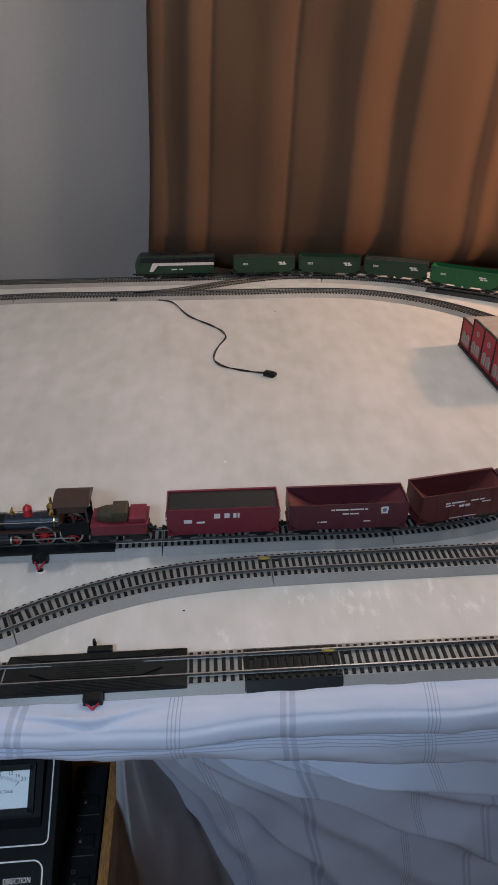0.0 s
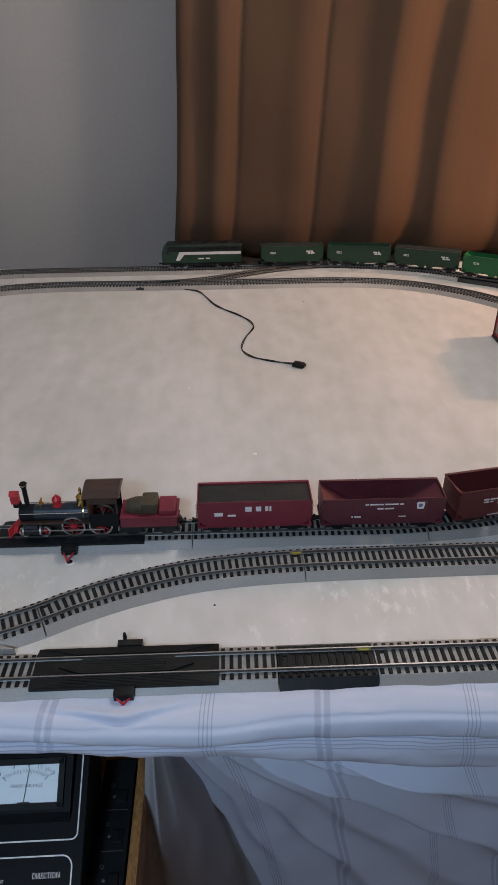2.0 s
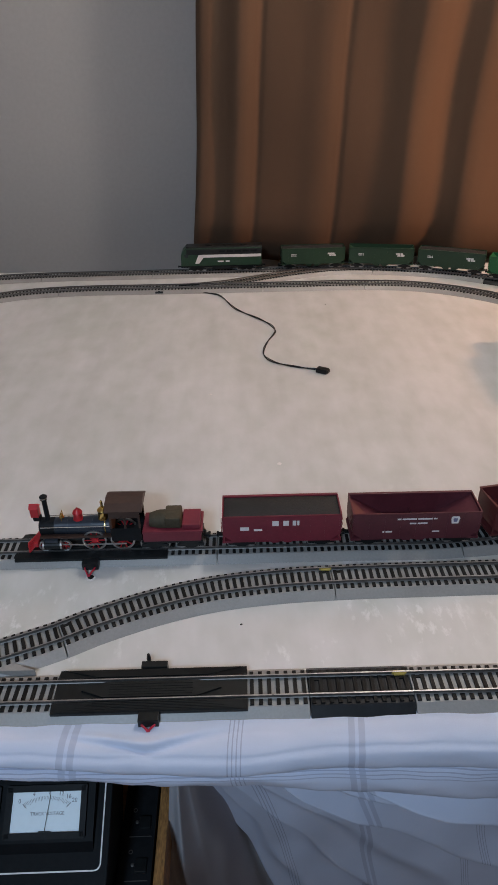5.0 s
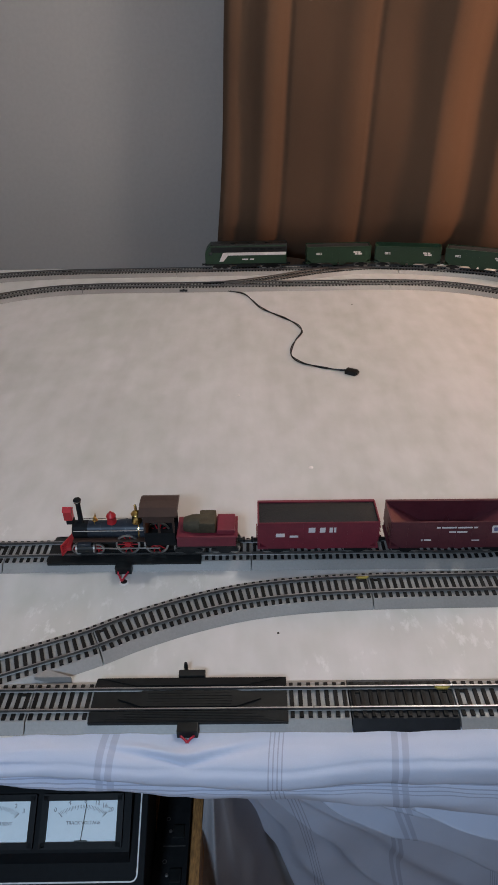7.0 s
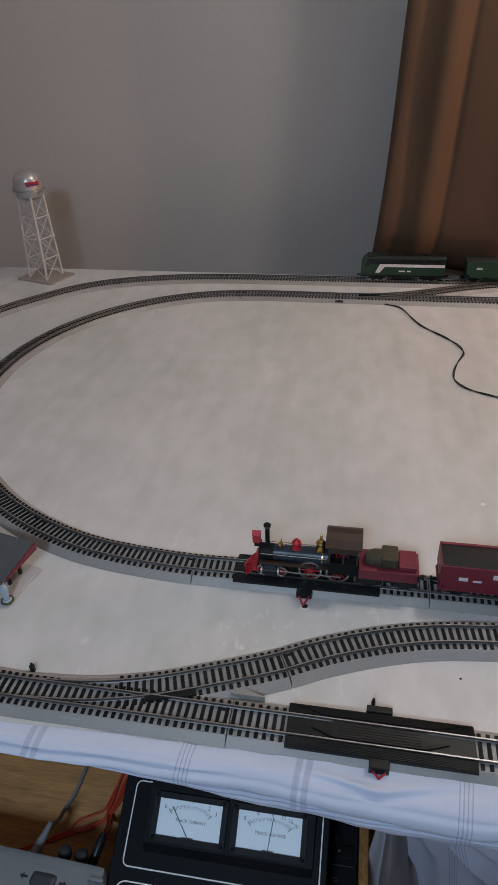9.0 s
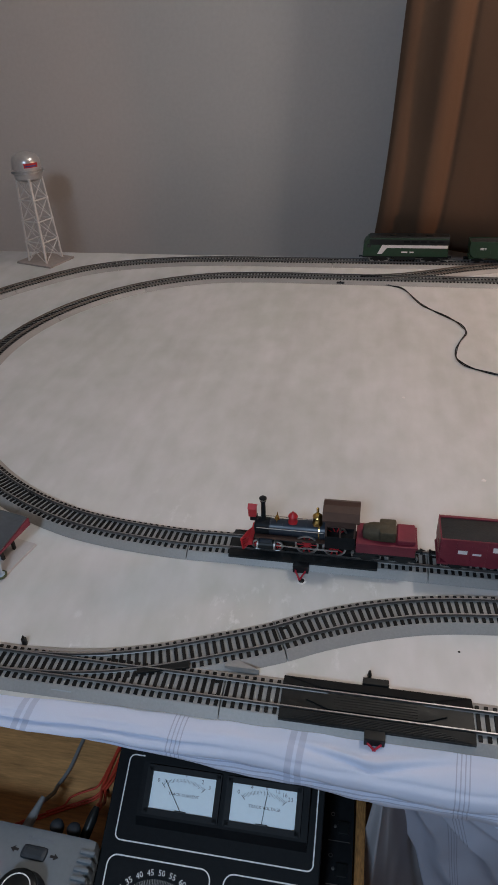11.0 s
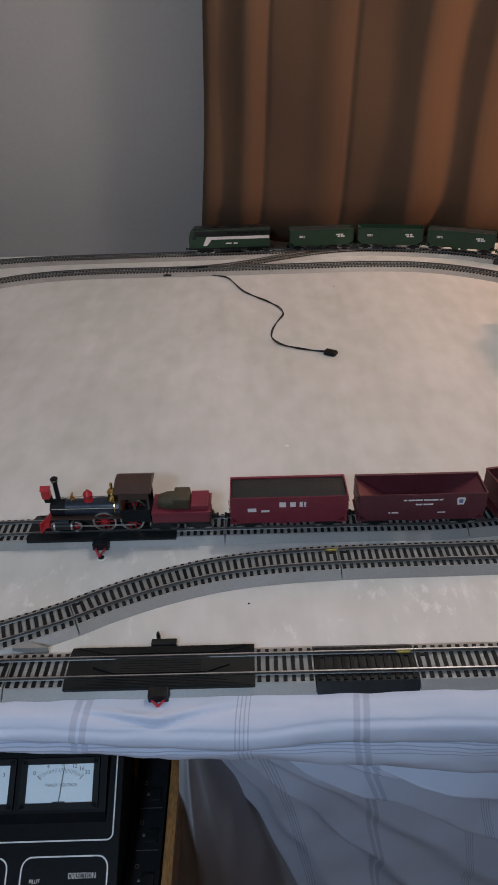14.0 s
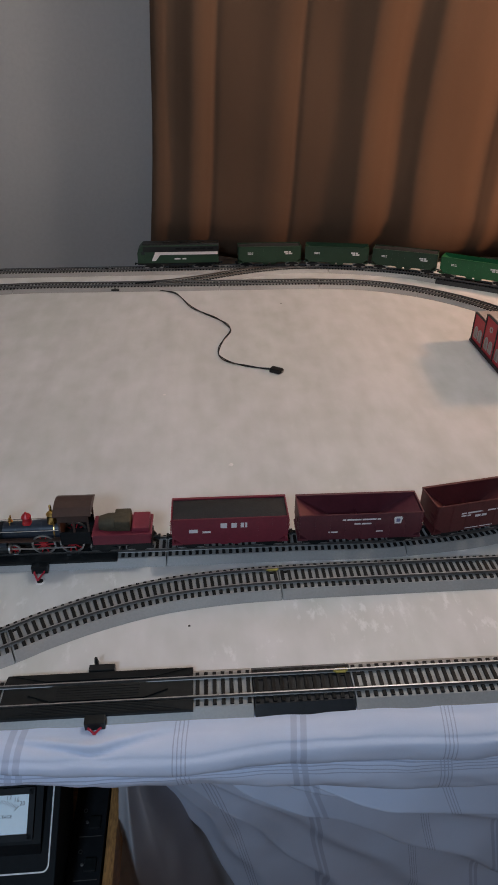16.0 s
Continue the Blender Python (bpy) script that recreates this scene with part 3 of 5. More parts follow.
def truck(car, x, tone=BLACK):
    """A four-wheeled truck with its frames, under a car."""
    ob = part("truck", boxed(x - 0.0035, x + 0.0035, -0.010, 0.010, 0.0045, 0.0095, 0.0006), tone, car)
    for side in (-1, 1):
        bm = bmesh.new()
        prism(bm, [(x - 0.0125, 0.0035), (x - 0.0125, 0.0058), (x - 0.005, 0.0085), (x + 0.005, 0.0085), (x + 0.0125, 0.0058), (x + 0.0125, 0.0035), (x + 0.006, 0.0035), (x + 0.003, 0.0015), (x - 0.003, 0.0015), (x - 0.006, 0.0035)], "y", side * 0.0108 - 0.0008, side * 0.0108 + 0.0008)
        part("side_frame", bm, tone, ob)
    for ax in (-0.0088, 0.0088):
        for side in (-1, 1):
            bm = rod(bmesh.new(), (x + ax, side * 0.0075, 0.0046), (x + ax, side * 0.0095, 0.0046), 0.0048, seg=14)
            rod(bm, (x + ax, side * 0.0070, 0.0046), (x + ax, side * 0.0076, 0.0046), 0.0054, seg=14)
            part("wheel", bm, STEEL, ob)


def coupler(car, x, way):
    bm = boxed(min(x, x + way * 0.006), max(x, x + way * 0.006), -0.0016, 0.0016, 0.0065, 0.0088, 0.0003)
    box(bm, min(x + way * 0.0045, x + way * 0.0068), max(x + way * 0.0045, x + way * 0.0068), -0.0026, 0.0026, 0.0060, 0.0092, 0.0004)
    part("coupler", bm, BLACK, car)


def bars(car, y, rows, tone=WHITE):
    """Lettering too small to read, as plain bars: x, z, length, height; on both sides."""
    for x, z, wide, high in rows:
        for side in (-1, 1):
            part("lettering", boxed(-side * x - wide / 2, -side * x + wide / 2, min(side * y, side * (y + 0.0002)), max(side * y, side * (y + 0.0002)), z - high / 2, z + high / 2), tone, car)


def hopper(line, s, length, tone, label, rows, load=None, ribs=8, group="hopper cars of the red train", half=0.0165, top=0.0395, shield=None):
    """An open hopper car; local z = 0 on the rail."""
    p, _ = line.at(s)
    car = root("hopper_car", p.x, p.y, RAIL_TOP, line.turn(s), label=label, category="model train car", group=group)
    h, t = length / 2, 0.0011
    for side in (-1, 1):
        bm = bmesh.new()
        prism(bm, [(-h, 0.0185), (-h + 0.010, 0.0105), (h - 0.010, 0.0105), (h, 0.0185), (h, top), (-h, top)], "y", side * (half - t), side * half)
        wall = part("side_wall", bm, tone, car)
        part("top_lip", boxed(-h - 0.0004, h + 0.0004, side * (half - t) - 0.0004 * side - 0.0006, side * half + 0.0006, top - 0.0012, top + 0.0003, 0.0002), tone, wall)
        for k in range(ribs):
            x = -h + 0.0012 + (length - 0.0024) * k / (ribs - 1)
            low = 0.0185 if k in (0, ribs - 1) else 0.0108
            part("rib", boxed(x - 0.0005, x + 0.0005, min(side * half, side * (half + 0.0003)), max(side * half, side * (half + 0.0003)), low, top - 0.001), tone, wall)
    for way in (-1, 1):
        part("end_wall", boxed(way * h - 0.0006, way * h + 0.0006, -half + t, half - t, 0.0185, top), tone, car)
        bm = bmesh.new()
        prism(bm, [(way * (h - 0.0008), top - 0.0025), (way * (h - 0.0008), top - 0.0040), (way * h * 0.34, 0.0105), (way * h * 0.30, 0.0118)], "y", -half + t, half - t)
        part("slope_sheet", bm, tone, car)
        for z in (0.022, 0.027, 0.032):
            bm = rod(bmesh.new(), (way * (h + 0.0016), -half + 0.002, z), (way * (h + 0.0016), -half + 0.009, z), 0.0004, seg=6)
            part("grab_iron", bm, tone, car)
        part("end_sill", boxed(min(way * (h - 0.009), way * (h + 0.001)), max(way * (h - 0.009), way * (h + 0.001)), -half + 0.001, half - 0.001, 0.0088, 0.0112, 0.0003), tone, car)
        for side in (-1, 1):
            part("corner_post", boxed(way * (h - 0.0008) - 0.0006, way * (h - 0.0008) + 0.0006, side * (half - 0.0014) - 0.0006, side * (half - 0.0014) + 0.0006, 0.010, 0.019), tone, car)
        truck(car, way * (h - 0.0165))
        coupler(car, way * h, way)
    for way in (-1, 1):
        chute = [(way * h * 0.32, 0.0112), (way * h * 0.16, 0.0045), (way * h * 0.05, 0.0045), (way * h * 0.002, 0.0112)]
        part("hopper_chute", prism(bmesh.new(), chute, "y", -0.011, 0.011), tone, car)
    if load:
        bm = bmesh.new()
        nx, ny = 22, 8
        grid = []
        for i in range(nx + 1):
            row = []
            for j in range(ny + 1):
                u, v = i / nx * 2 - 1, j / ny * 2 - 1
                lump = 0.0012 * noise.noise(Vector((i * 0.9, j * 0.9, 3.1)))
                row.append(bm.verts.new((u * (h - 0.001), v * (half - t - 0.0002), top - 0.0016 + 0.0036 * (1 - v * v) * (1 - u ** 4) + lump)))
            grid.append(row)
        for i in range(nx):
            for j in range(ny):
                bm.faces.new((grid[i][j], grid[i + 1][j], grid[i + 1][j + 1], grid[i][j + 1]))
        part("coal_load", bm, load, car, "heaped black coal load", smooth=50)
    else:
        bm = bmesh.new()
        prism(bm, [(-h * 0.10, 0.0112), (0, 0.0225), (h * 0.10, 0.0112)], "y", -half + t, half - t)
        part("centre_ridge", bm, tone, car)
    bars(car, half, rows)
    if shield:
        for side in (-1, 1):
            x, z = -side * shield[0], shield[1]
            edge = [(x - 0.0030, z - 0.0040), (x + 0.0030, z - 0.0040), (x + 0.0040, z + 0.0022), (x + 0.0030, z + 0.0040), (x - 0.0030, z + 0.0040), (x - 0.0040, z + 0.0022)]
            mark = part("emblem", prism(bmesh.new(), edge, "y", side * half, side * (half + 0.0002)), WHITE, car, "white shield-shaped mark")
            part("emblem_centre", prism(bmesh.new(), [(x + (p - x) * 0.5, z + (q - z) * 0.5) for p, q in edge], "y", side * half, side * (half + 0.0004)), BLUEMARK, mark)
    return car


def wheel_spoked(parent, x, y, r, spokes=10):
    side = 1 if y > 0 else -1
    bm = bmesh.new()
    seg = 24
    rings = [(r, -0.0009), (r, 0.0009), (r - 0.0016, 0.0009), (r - 0.0016, -0.0009)]
    rows = [[bm.verts.new((x + a * math.cos(2 * math.pi * k / seg), y + b, r - 0.0002 + a * math.sin(2 * math.pi * k / seg))) for k in range(seg)] for a, b in rings]
    for i in range(4):
        for k in range(seg):
            bm.faces.new((rows[i][k], rows[i][(k + 1) % seg], rows[(i + 1) % 4][(k + 1) % seg], rows[(i + 1) % 4][k]))
    bmesh.ops.recalc_face_normals(bm, faces=bm.faces)
    ob = part("driving_wheel" if r > 0.008 else "pilot_wheel", bm, STEEL, parent)
    bm = rod(bmesh.new(), (x, y - 0.0010, r - 0.0002), (x, y + 0.0010, r - 0.0002), r * 0.24, seg=12)
    for k in range(spokes):
        a = 2 * math.pi * k / spokes
        rod(bm, (x, y, r - 0.0002), (x + (r - 0.0012) * math.cos(a), y, r - 0.0002 + (r - 0.0012) * math.sin(a)), 0.0006, seg=5)
    part("spokes", bm, RED, ob, "red spokes and hub")
    return ob


def locomotive(line, s):
    """The old-time steam engine, its cab's rear at x = 0 and its nose to +x."""
    p, _ = line.at(s)
    car = root("steam_locomotive", p.x, p.y, RAIL_TOP, line.turn(s) + 180, label="old-time model steam locomotive with blue-grey boiler and red trim", category="model locomotive")
    part("frame", boxed(0.002, 0.096, -0.0055, 0.0055, 0.0085, 0.0125, 0.0006), BLACK, car)
    lay_x = Matrix.Rotation(radians(90), 4, "Y")
    boiler = part("boiler", lathe(bmesh.new(), [(0.0001, 0.028), (0.0088, 0.028), (0.0088, 0.050), (0.0080, 0.056), (0.0080, 0.080), (0.0001, 0.080)], m=Matrix.Translation((0, 0, 0.0225)) @ lay_x, seg=24), BOILER, car, smooth=40)
    part("smokebox", lathe(bmesh.new(), [(0.0001, 0.080), (0.0083, 0.080), (0.0083, 0.0935), (0.0070, 0.0945), (0.0045, 0.0952), (0.0001, 0.0955)], m=Matrix.Translation((0, 0, 0.0225)) @ lay_x, seg=24), SATIN, car, smooth=40)
    for x in (0.033, 0.045, 0.058, 0.068, 0.0795):
        part("boiler_band", lathe(bmesh.new(), [(0.0001, x), (0.0091 if x < 0.052 else 0.0083, x), (0.0091 if x < 0.052 else 0.0083, x + 0.0011), (0.0001, x + 0.0011)], m=Matrix.Translation((0, 0, 0.0225)) @ lay_x, seg=24), BOILER if x > 0.04 else BRASS, boiler)
    stack = part("smokestack", lathe(bmesh.new(), [(0.0032, 0), (0.0022, 0.002), (0.0022, 0.021), (0.0034, 0.0235), (0.0036, 0.0258), (0.0026, 0.0268)], 0.0865, 0, 0.0300, 16), SATIN, car, smooth=35)
    part("stack_cap", lathe(bmesh.new(), [(0.0036, 0), (0.0038, 0.0006), (0.0036, 0.0012)], 0.0865, 0, 0.0540, 16), CHROME, stack)
    bm = boxed(0.0930, 0.1005, -0.0036, 0.0036, 0.0345, 0.0445, 0.0008)
    prism(bm, [(-0.0042, 0.0442), (0.0042, 0.0442), (0.0, 0.0480)], "x", 0.0926, 0.1009)
    lamp = part("headlight", bm, RED, car, "tall red box headlight")
    part("lens", lathe(bmesh.new(), [(0.0029, 0), (0.0029, 0.0006)], m=Matrix.Translation((0.1003, 0, 0.0395)) @ lay_x, seg=14), CHROME, lamp)
    part("lamp_bracket", boxed(0.0925, 0.099, -0.003, 0.003, 0.0300, 0.0346, 0.0003), SATIN, car)
    bell = part("bell", lathe(bmesh.new(), [(0.0026, 0), (0.0018, 0.0012), (0.0014, 0.0034), (0.0004, 0.0042)], 0.0735, 0, 0.0325, 14), BRASS, car, smooth=50)
    bm = rod(bmesh.new(), (0.0735, -0.0032, 0.0300), (0.0735, -0.0032, 0.0375), 0.0004, seg=6)
    rod(bm, (0.0735, 0.0032, 0.0300), (0.0735, 0.0032, 0.0375), 0.0004, seg=6)
    rod(bm, (0.0735, -0.0032, 0.0372), (0.0735, 0.0032, 0.0372), 0.0004, seg=6)
    part("bell_yoke", bm, BRASS, bell)
    part("sand_dome", lathe(bmesh.new(), [(0.0048, 0), (0.0042, 0.0014), (0.0040, 0.0062), (0.0046, 0.0070), (0.0034, 0.0094), (0.0012, 0.0108), (0.0009, 0.0122), (0.0001, 0.0124)], 0.0585, 0, 0.0300, 18), RED, car, "red sand dome", smooth=50)
    dome = part("steam_dome", lathe(bmesh.new(), [(0.0052, 0), (0.0046, 0.0016), (0.0042, 0.0080), (0.0048, 0.0090), (0.0030, 0.0112), (0.0001, 0.0118)], 0.0355, 0, 0.0306, 18), BRASS, car, "polished brass steam dome", smooth=50)
    part("whistle", lathe(bmesh.new(), [(0.0007, 0), (0.0013, 0.003), (0.0013, 0.0068), (0.0004, 0.0078)], 0.0355, 0, 0.0420, 10), BRASS, dome)
    # cab with open windows
    roof = bmesh.new()
    prism(roof, [(-0.0160, 0.0470), (-0.0160, 0.0482), (-0.0085, 0.0525), (0.0, 0.0540), (0.0085, 0.0525), (0.0160, 0.0482), (0.0160, 0.0470)], "x", -0.003, 0.0305)
    part("cab_roof", roof, CABWOOD, car, "dark brown cab roof")
    for side in (-1, 1):
        y = side * 0.0128
        wall = part("cab_side", boxed(0.0, 0.0275, y - 0.0005, y + 0.0005, 0.0145, 0.0275, 0.0002), SATIN, car)
        for x in (0.0008, 0.0138, 0.0267):
            part("window_post", boxed(x - 0.0009, x + 0.0009, y - 0.0005, y + 0.0005, 0.0274, 0.0430), CABWOOD, wall)
        part("header", boxed(0.0, 0.0275, y - 0.0006, y + 0.0006, 0.0392, 0.0476), CABWOOD, wall)
        bm = boxed(0.0275, 0.0935, side * 0.0098 - 0.0028, side * 0.0098 + 0.0028, 0.0168, 0.0178, 0.0002)
        part("running_board", bm, CABWOOD, car)
        bm = rod(bmesh.new(), (0.029, side * 0.0092, 0.0272), (0.092, side * 0.0092, 0.0272), 0.0004, seg=6)
        part("hand_rail", bm, CHROME, car)
        cyl = part("cylinder", rod(bmesh.new(), (0.0745, side * 0.0115, 0.0098), (0.0905, side * 0.0115, 0.0098), 0.0048, seg=16), BLACK, car)
        for x in (0.0745, 0.0905):
            part("cylinder_cover", rod(bmesh.new(), (x - 0.0008, side * 0.0115, 0.0098), (x + 0.0008, side * 0.0115, 0.0098), 0.0050, seg=16), STEEL, cyl)
        part("steam_chest", boxed(0.0765, 0.0885, side * 0.0115 - 0.0036, side * 0.0115 + 0.0036, 0.0140, 0.0172, 0.0004), BOILER, cyl)
        for x in (0.0185, 0.0445):
            wheel_spoked(car, x, side * 0.0088, 0.0112)
        for x in (0.0725, 0.0915):
            wheel_spoked(car, x, side * 0.0078, 0.0058, 8)
        bm = boxed(0.0150, 0.0480, side * 0.0112 - 0.0005, side * 0.0112 + 0.0005, 0.0076, 0.0092, 0.0002)
        part("side_rod", bm, STEEL, car)
        part("main_rod", rod(bmesh.new(), (0.0445, side * 0.0120, 0.0082), (0.0760, side * 0.0120, 0.0098), 0.0007, seg=6), STEEL, car)
    part("cab_front", boxed(0.0268, 0.0276, -0.0125, 0.0125, 0.0145, 0.0460), CABWOOD, car)
    part("cab_floor", boxed(-0.002, 0.0275, -0.0125, 0.0125, 0.0125, 0.0146), SATIN, car)
    pilot = part("pilot", boxed(0.0955, 0.0995, -0.0140, 0.0140, 0.0085, 0.0130, 0.0005), RED, car, "red slatted cowcatcher")
    for k in range(9):
        y = -0.0125 + 0.025 * k / 8
        part("slat", rod(bmesh.new(), (0.0985, y * 0.95, 0.0095), (0.1095 - abs(y) * 0.35, y, 0.0018), 0.0008, seg=6), RED, pilot)
    for side in (-1, 1):
        part("lower_bar", rod(bmesh.new(), (0.1050, side * 0.0128, 0.0018), (0.1098, 0.0, 0.0018), 0.0008, seg=6), RED, pilot)
    return car


def tender(line, s):
    p, _ = line.at(s)
    car = root("tender", p.x, p.y, RAIL_TOP, line.turn(s) + 180, label="red model tender with a dark olive load", category="model train car")
    part("floor", boxed(-0.028, 0.028, -0.0125, 0.0125, 0.0085, 0.0112, 0.0004), BLACK, car)
    tank = part("tank", boxed(-0.0270, 0.0265, -0.0135, 0.0135, 0.0112, 0.0225, 0.0008), MAROON, car)
    part("flare", boxed(-0.0285, 0.0265, -0.0148, 0.0148, 0.0215, 0.0238, 0.0006), MAROON, tank)
    part("rear_deck", boxed(-0.0262, -0.0100, -0.0120, 0.0120, 0.0238, 0.0290, 0.0010), MAROON, tank)
    bm = lathe(bmesh.new(), [(0.0001, -0.012), (0.0092, -0.012), (0.0098, -0.006), (0.0094, 0.006), (0.0070, 0.014), (0.0001, 0.0150)], m=Matrix.Translation((0.0065, 0, 0.0262)) @ Matrix.Rotation(radians(90), 4, "Y"), seg=18)
    part("load", bm, OLIVE, car, "dark olive rounded load", smooth=50)
    bm = boxed(-0.0090, 0.0062, -0.0105, 0.0105, 0.0238, 0.0352, 0.0018)
    part("load_crate", bm, OLIVE, car)
    for x in (-0.0165, 0.0165):
        truck(car, x)
    coupler(car, -0.028, -1)
    part("drawbar", boxed(0.0275, 0.0340, -0.0015, 0.0015, 0.0090, 0.0102), BLACK, car)
    return car


def caboose(line, s, body, roof_tone, label, length=0.108, emblem=GOLD, flip=0):
    p, _ = line.at(s)
    car = root("caboose", p.x, p.y, RAIL_TOP, line.turn(s) + flip, label=label, category="model train car")
    h = length / 2
    part("underframe", boxed(-h, h, -0.0110, 0.0110, 0.0085, 0.0110, 0.0004), BLACK, car)
    shell = part("body", boxed(-h + 0.010, h - 0.010, -0.0150, 0.0150, 0.0110, 0.0385, 0.0004), body, car)
    bm = bmesh.new()
    prism(bm, [(-0.0165, 0.0380), (-0.0165, 0.0390), (-0.008, 0.0420), (0, 0.0428), (0.008, 0.0420), (0.0165, 0.0390), (0.0165, 0.0380)], "x", -h, h)
    part("roof", bm, roof_tone, car)
    part("roof_walk", boxed(-h + 0.002, h - 0.002, -0.0030, 0.0030, 0.0428, 0.0436), roof_tone, car)
    bm = bmesh.new()
    prism(bm, [(-0.0140, 0.0395), (-0.0125, 0.0515), (0.0125, 0.0515), (0.0140, 0.0395)], "x", -h + 0.018, -h + 0.040)
    cupola = part("cupola", bm, body, car)
    bm = bmesh.new()
    prism(bm, [(-0.0150, 0.0508), (-0.0150, 0.0516), (0, 0.0535), (0.0150, 0.0516), (0.0150, 0.0508)], "x", -h + 0.0165, -h + 0.0415)
    part("cupola_roof", bm, roof_tone, cupola)
    for side in (-1, 1):
        for x in (-0.026, -0.004, 0.012, 0.030):
            window = part("window", boxed(x - 0.0028, x + 0.0028, side * 0.0150 - 0.0004, side * 0.0150 + 0.0004, 0.0245, 0.0315), GLASS_DARK, shell)
            part("window_sill", boxed(x - 0.0034, x + 0.0034, side * 0.0153 - 0.0005, side * 0.0153 + 0.0005, 0.0238, 0.0246), body, window)
        part("cupola_window", boxed(-h + 0.023, -h + 0.035, side * 0.0133 - 0.0006, side * 0.0133 + 0.0006, 0.0440, 0.0480), GLASS_DARK, cupola)
        if emblem:
            part("emblem", rod(bmesh.new(), (-h + 0.021, side * 0.0149, 0.0280), (-h + 0.021, side * 0.01535, 0.0280), 0.0058, seg=20), emblem, shell, "round yellow emblem")
            part("lettering", boxed(-h + 0.012, -h + 0.032, side * 0.0151 - 0.0002, side * 0.0151 + 0.0002, 0.0188, 0.0195), emblem, shell)
        for x in (-h + 0.0012, h - 0.0012):
            for y in (0.0135, 0.006):
                part("railing_post", rod(bmesh.new(), (x, side * y, 0.0105), (x, side * y, 0.0385 if y > 0.01 else 0.0240), 0.0005, seg=6), BLACK, car)
    for x in (-h + 0.0012, h - 0.0012):
        part("end_rail", rod(bmesh.new(), (x, -0.0135, 0.0240), (x, 0.0135, 0.0240), 0.0005, seg=6), BLACK, car)
    for way in (-1, 1):
        truck(car, way * (h - 0.020))
        coupler(car, way * h, way)
    return car


def diesel(line, s):
    p, _ = line.at(s)
    car = root("diesel_locomotive", p.x, p.y, RAIL_TOP, line.turn(s), label="green and black model diesel locomotive with a white stripe", category="model locomotive")
    h = 0.083
    part("underframe", boxed(-h, h, -0.0125, 0.0125, 0.0080, 0.0125, 0.0006), BLACK, car)
    bm = bmesh.new()
    prism(bm, [(-h + 0.002, 0.0125), (h - 0.001, 0.0125), (h - 0.001, 0.0330), (h - 0.004, 0.0400), (h - 0.011, 0.0475), (-h + 0.004, 0.0475), (-h + 0.002, 0.0450)], "y", -0.0155, 0.0155)
    shell = part("body", bm, DEEP, car)
    bm = bmesh.new()
    prism(bm, [(-0.0159, 0.0350), (-0.0159, 0.0450), (-0.0120, 0.0500), (0.0120, 0.0500), (0.0159, 0.0450), (0.0159, 0.0350)], "x", -h + 0.001, h - 0.0125)
    part("roof", bm, BLACK, car)
    for side in (-1, 1):
        y = side * 0.0157
        bm = bmesh.new()
        prism(bm, [(-h + 0.003, 0.0290), (-h + 0.003, 0.0346), (h - 0.044, 0.0346), (h - 0.047, 0.0290)], "y", y - 0.0003, y + 0.0003)
        prism(bm, [(h - 0.047, 0.0290), (h - 0.044, 0.0346), (h - 0.037, 0.0346), (h - 0.029, 0.0170), (h - 0.037, 0.0170)], "y", y - 0.00025, y + 0.00035)
        part("stripe", bm, WHITE, shell, "broad white stripe bent down at the nose")
        for x, wide in ((-0.016, 0.008), (-0.004, 0.012)):
            part("lettering", boxed(x, x + wide, y - 0.0003, y + 0.0003, 0.0195, 0.0222), WHITE, shell)
        part("cab_window", boxed(h - 0.0155, h - 0.0085, y - 0.0004, y + 0.0004, 0.0300, 0.0360), GLASS_DARK, shell)
        for k in range(5):
            part("grille", boxed(-h + 0.012 + 0.016 * k, -h + 0.024 + 0.016 * k, y - 0.0004, y + 0.0004, 0.0395, 0.0430), SATIN, shell)
    for x in (-0.045, -0.010, 0.025):
        fan = part("roof_fan", lathe(bmesh.new(), [(0.0075, 0), (0.0075, 0.0012), (0.0060, 0.0016)], x, 0, 0.0499, 18), BLACK, car)
    part("fuel_tank", boxed(-0.020, 0.020, -0.0115, 0.0115, 0.0030, 0.0085, 0.0012), BLACK, car)
    for x in (-0.056, -0.044, 0.044, 0.056):
        truck(car, x)
    coupler(car, -h, -1)
    coupler(car, h, 1)
    return car


